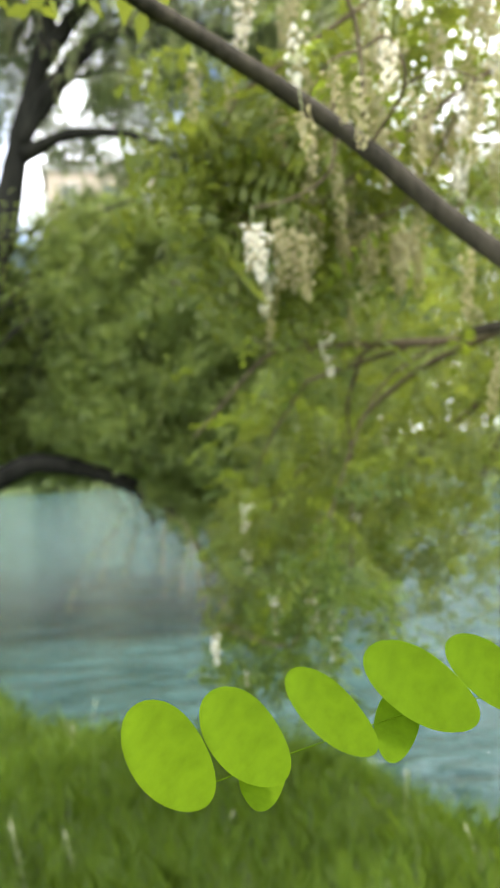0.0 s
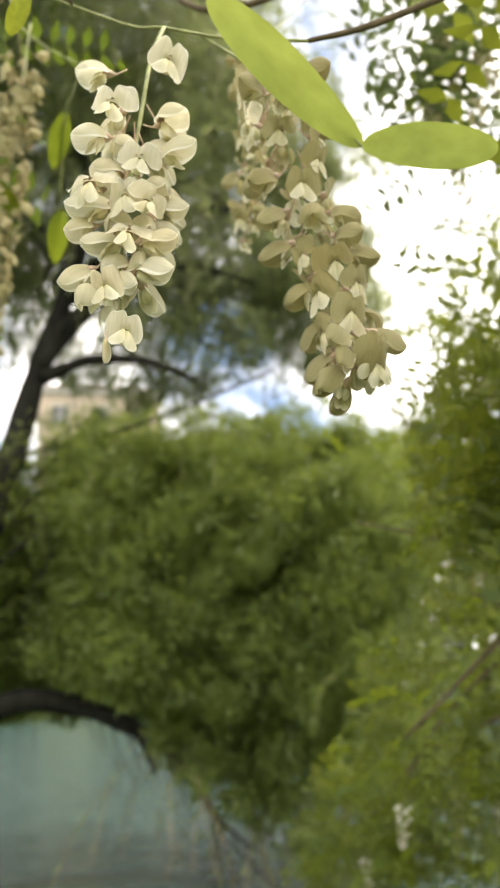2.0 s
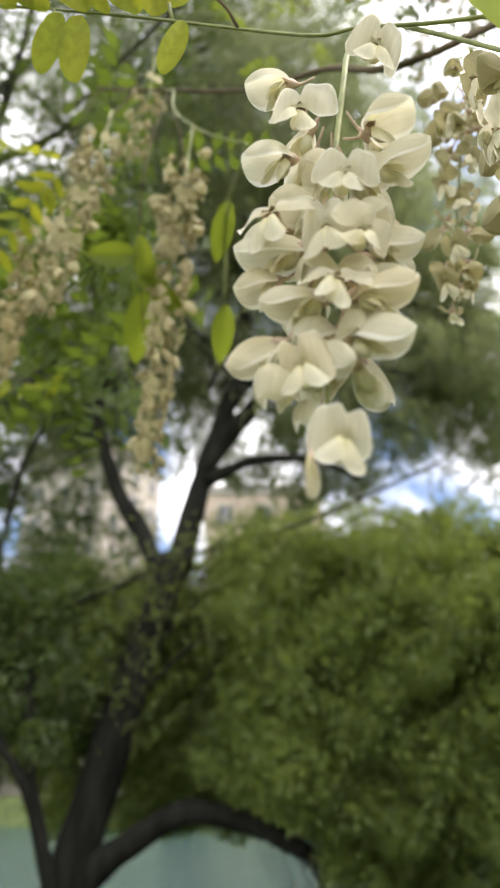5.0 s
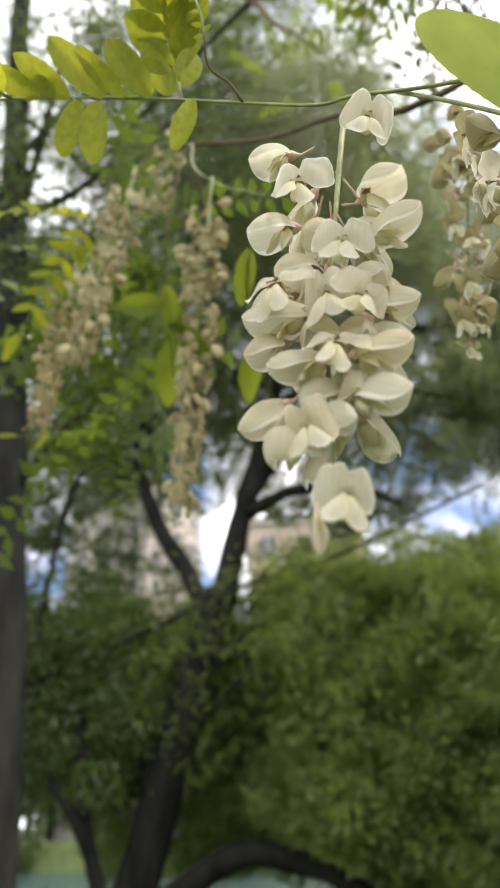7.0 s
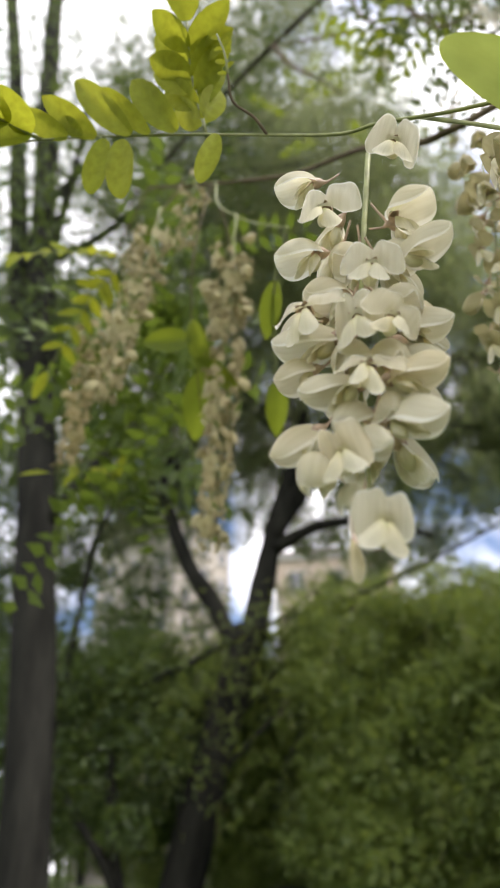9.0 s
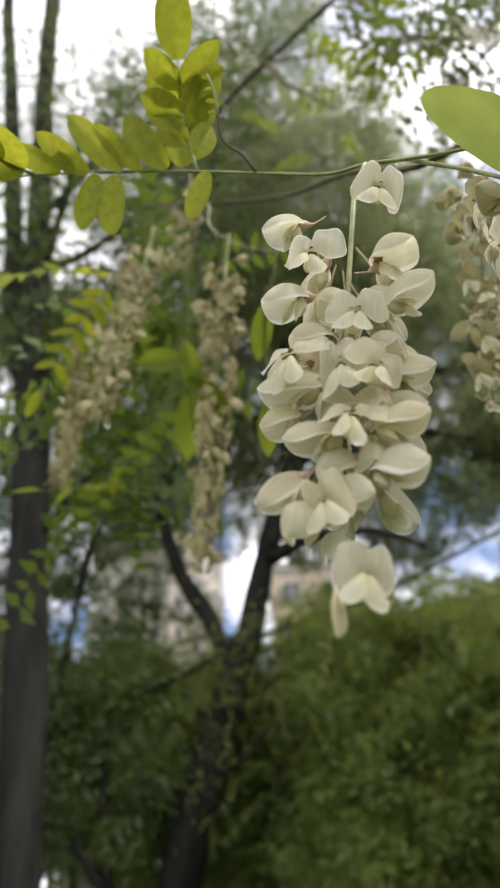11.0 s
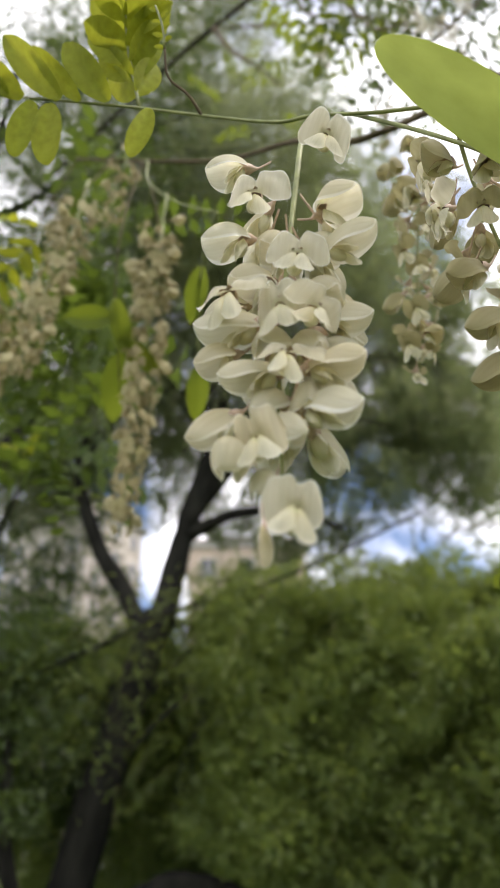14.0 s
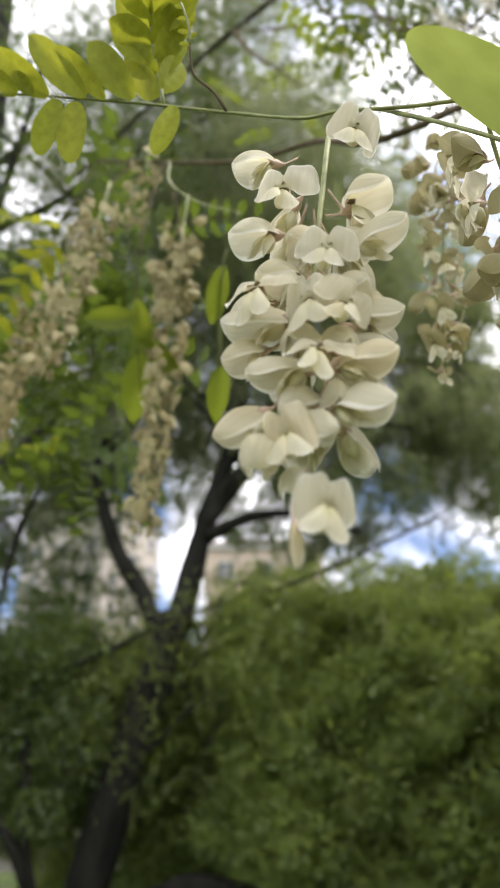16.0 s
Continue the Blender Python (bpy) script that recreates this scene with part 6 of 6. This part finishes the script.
# leafy shoots in front of the blossom boughs, and the low tips over the water
for pts, n, reach, k, mat in (([(0.29, 1.38, 1.804), (0.18, 1.38, 1.864), (0.135, 1.38, 2.014), (0.1, 1.38, 2.144)], 1500, 0.065, 94, M_LEAF_STUFF), ([(0.15, 3.05, 0.814), (0.11, 3.03, 0.684), (-0.01, 3.03, 0.644), (0.19, 3.03, 0.564)], 2000, 0.10, 124, M_LEAF_DARK), ([(0.313, 1.48, 1.309), (0.268, 1.48, 1.14), (0.205, 1.48, 1.044), (0.13, 1.48, 1.044)], 800, 0.055, 50, M_LEAF_DARK)):
    v, f = foliage(rf, pts, n, reach, k, 0.032)
    ob = stuff_mesh("foliage", v + np.array(L_OFF), f, mat, LT)
    ob["kind"] = "stuff"
for pts, n, reach, k in (([(0.20, 1.06, 2.07), (0.15, 1.08, 2.01), (0.12, 1.08, 1.94), (0.15, 1.09, 1.86)], 1100, 0.05, 70), ([(0.24, 1.12, 2.02), (0.23, 1.18, 1.94), (0.25, 1.2, 1.88)], 1200, 0.07, 76), ([(0.56, 1.33, 2.06), (0.46, 1.36, 1.99), (0.42, 1.38, 1.92)], 900, 0.07, 56)):
    v, f = foliage(rf, pts, n, reach, k, 0.032)
    ob = stuff_mesh("foliage", v + np.array(L_OFF), f, M_LEAF_STUFF, LT)
    ob["kind"] = "stuff"
lt("twig", [(0.32, 1.02, 2.12), (0.20, 1.06, 2.07), (0.15, 1.08, 2.01), (0.12, 1.08, 1.94), (0.15, 1.09, 1.86)], 0.0025, 0.001)
lt("twig", [(0.468, 1.38, 2.204), (0.31, 1.39, 2.084), (0.19, 1.38, 2.064), (0.135, 1.38, 2.014), (0.176, 1.38, 1.864), (0.29, 1.38, 1.804)], 0.004, 0.0012)
lt("twig", [(0.608, 1.402, 1.704), (0.47, 1.47, 1.624), (0.395, 1.48, 1.514), (0.313, 1.48, 1.309), (0.268, 1.48, 1.14), (0.205, 1.48, 1.044), (0.09, 1.43, 1.094)], 0.0035, 0.001)
spray(rs, [(0.313, 1.48, 1.309), (0.268, 1.48, 1.14), (0.21, 1.48, 1.064), (0.225, 1.48, 1.014)], 14, 3, 0.045, 0.95)
spray(rs, [(0.15, 3.05, 0.814), (0.11, 3.03, 0.704), (0.04, 3.03, 0.664)], 14, 3, 0.10, 0.95)
hang(RACEMES[1], (0.081, 1.12, 1.175), 0.42, 0.8)
lt("twig", [(0.205, 1.48, 1.044), (0.16, 1.32, 1.10), (0.11, 1.18, 1.17), (0.081, 1.12, 1.185)], 0.0014, 0.0007)
lt("twig", [(1.6, 0.6, 3.0), (1.5, 2.2, 2.9), (1.4, 3.4, 2.7), (1.3, 3.6, 2.2), (1.3, 3.7, 1.6), (1.25, 3.8, 1.0)], 0.02, 0.004)
for pts, nr, reach in ((SETS[0][0], 1, 0.15), (SETS[1][0], 1, 0.18), (SETS[3][0], 3, 0.18), (SETS[5][0], 10, 0.13), (SETS[6][0], 4, 0.15)):
    spray(rs, pts, 0, nr, reach, 0.85, FADING_SHADED)
v, f = foliage(rf, [(-0.60, 1.05, 2.46), (-0.68, 1.10, 2.36), (-0.74, 1.15, 2.24)], 1100, 0.06, 70)
ob = stuff_mesh("foliage", v + np.array(L_OFF), f, M_LEAF_DARK, LT)
ob["kind"] = "stuff"

# small leaves of the top twigs, thin against the sky, greyed in colour for haze
for pts, n, reach, k in (([(-0.20, 1.2, 3.24), (-0.14, 1.2, 3.18), (-0.05, 1.2, 3.05), (-0.03, 1.2, 2.80)], 620, 0.06, 42), ([(-0.25, 1.45, 3.65), (-0.12, 1.4, 3.52), (0.05, 1.3, 3.25)], 420, 0.09, 28), ([(0.3, 1.3, 3.8), (0.25, 1.25, 3.3), (0.2, 1.2, 2.9)], 600, 0.13, 40)):
    v, f = foliage(rf, pts, n, reach, k, 0.028)
    ob = stuff_mesh("foliage", v + np.array(L_OFF), f, M_LEAF_HAZED, LT)
    ob["kind"] = "stuff"
lt("twig", [(-0.55, 1.52, 3.93), (-0.15, 1.4, 3.55), (0.05, 1.3, 3.25), (0.1, 1.3, 2.95)], 0.005, 0.0015)
lt("twig", [(0.3, 1.27, 3.91), (0.25, 1.25, 3.3), (0.2, 1.2, 2.9)], 0.005, 0.0015)
for at in ((-0.10, 1.25, 3.10), (-0.05, 1.25, 3.02), (-0.14, 1.28, 3.02), (0.02, 1.25, 3.12)):
    hang(FADING_SHADED[rs.randrange(2)], at, 1.0, rs.uniform(0, 6.28), (rs.uniform(-0.2, 0.2), rs.uniform(-0.2, 0.2)))

lt("twig", [(-0.286, 1.389, 3.90), (-0.27, 1.22, 3.30), (-0.14, 1.2, 3.18), (-0.05, 1.2, 3.05), (-0.03, 1.2, 2.80)], 0.005, 0.0015)
lt("twig", [(0.3, 0.95, 2.8), (0.17, 1.13, 2.66), (0.08, 1.13, 2.52), (0.15, 1.13, 2.44)], 0.005, 0.0015)
v, f = foliage(rf, [(0.17, 1.13, 2.66), (0.08, 1.13, 2.52), (0.15, 1.13, 2.46)], 900, 0.06, 60, 0.03)
ob = stuff_mesh("foliage", v + np.array(L_OFF), f, M_LEAF_HAZED, LT)
ob["kind"] = "stuff"
spray(rs, [(0.17, 1.13, 2.66), (0.08, 1.13, 2.54), (0.15, 1.13, 2.52)], 8, 5, 0.06, 0.9, FADING_SHADED)

# leafy shoot above the second spike, added out of view to shade it
lt("twig", [(0.3, 0.95, 2.8), (0.15, 0.81, 2.404), (0.04, 0.62, 2.22), (-0.03, 0.55, 2.12)], 0.004, 0.0012)
v, f = foliage(rf, [(0.02, 0.58, 2.18), (-0.01, 0.56, 2.12), (-0.03, 0.545, 2.08)], 420, 0.035, 26, 0.034)
ob = stuff_mesh("foliage", v + np.array(L_OFF), f, M_LEAF_STUFF, LT)
ob["kind"] = "stuff"

# crown over the trunk
v, f = foliage(rf, [(1.2, 0.95, 4.0), (1.2, 1.5, 4.6), (1.1, 2.0, 5.0), (1.3, 2.5, 5.2)], 9000, 0.34, 560, 0.04)
ob = stuff_mesh("crown", v + np.array(L_OFF), f, M_LEAF_STUFF, LT)
ob["kind"] = "stuff"
lt("limb", [(1.3, 0.8, 3.7), (1.2, 1.3, 4.4), (1.1, 2.0, 5.0), (1.3, 2.5, 5.2)], 0.05, 0.012, M_LIMB)
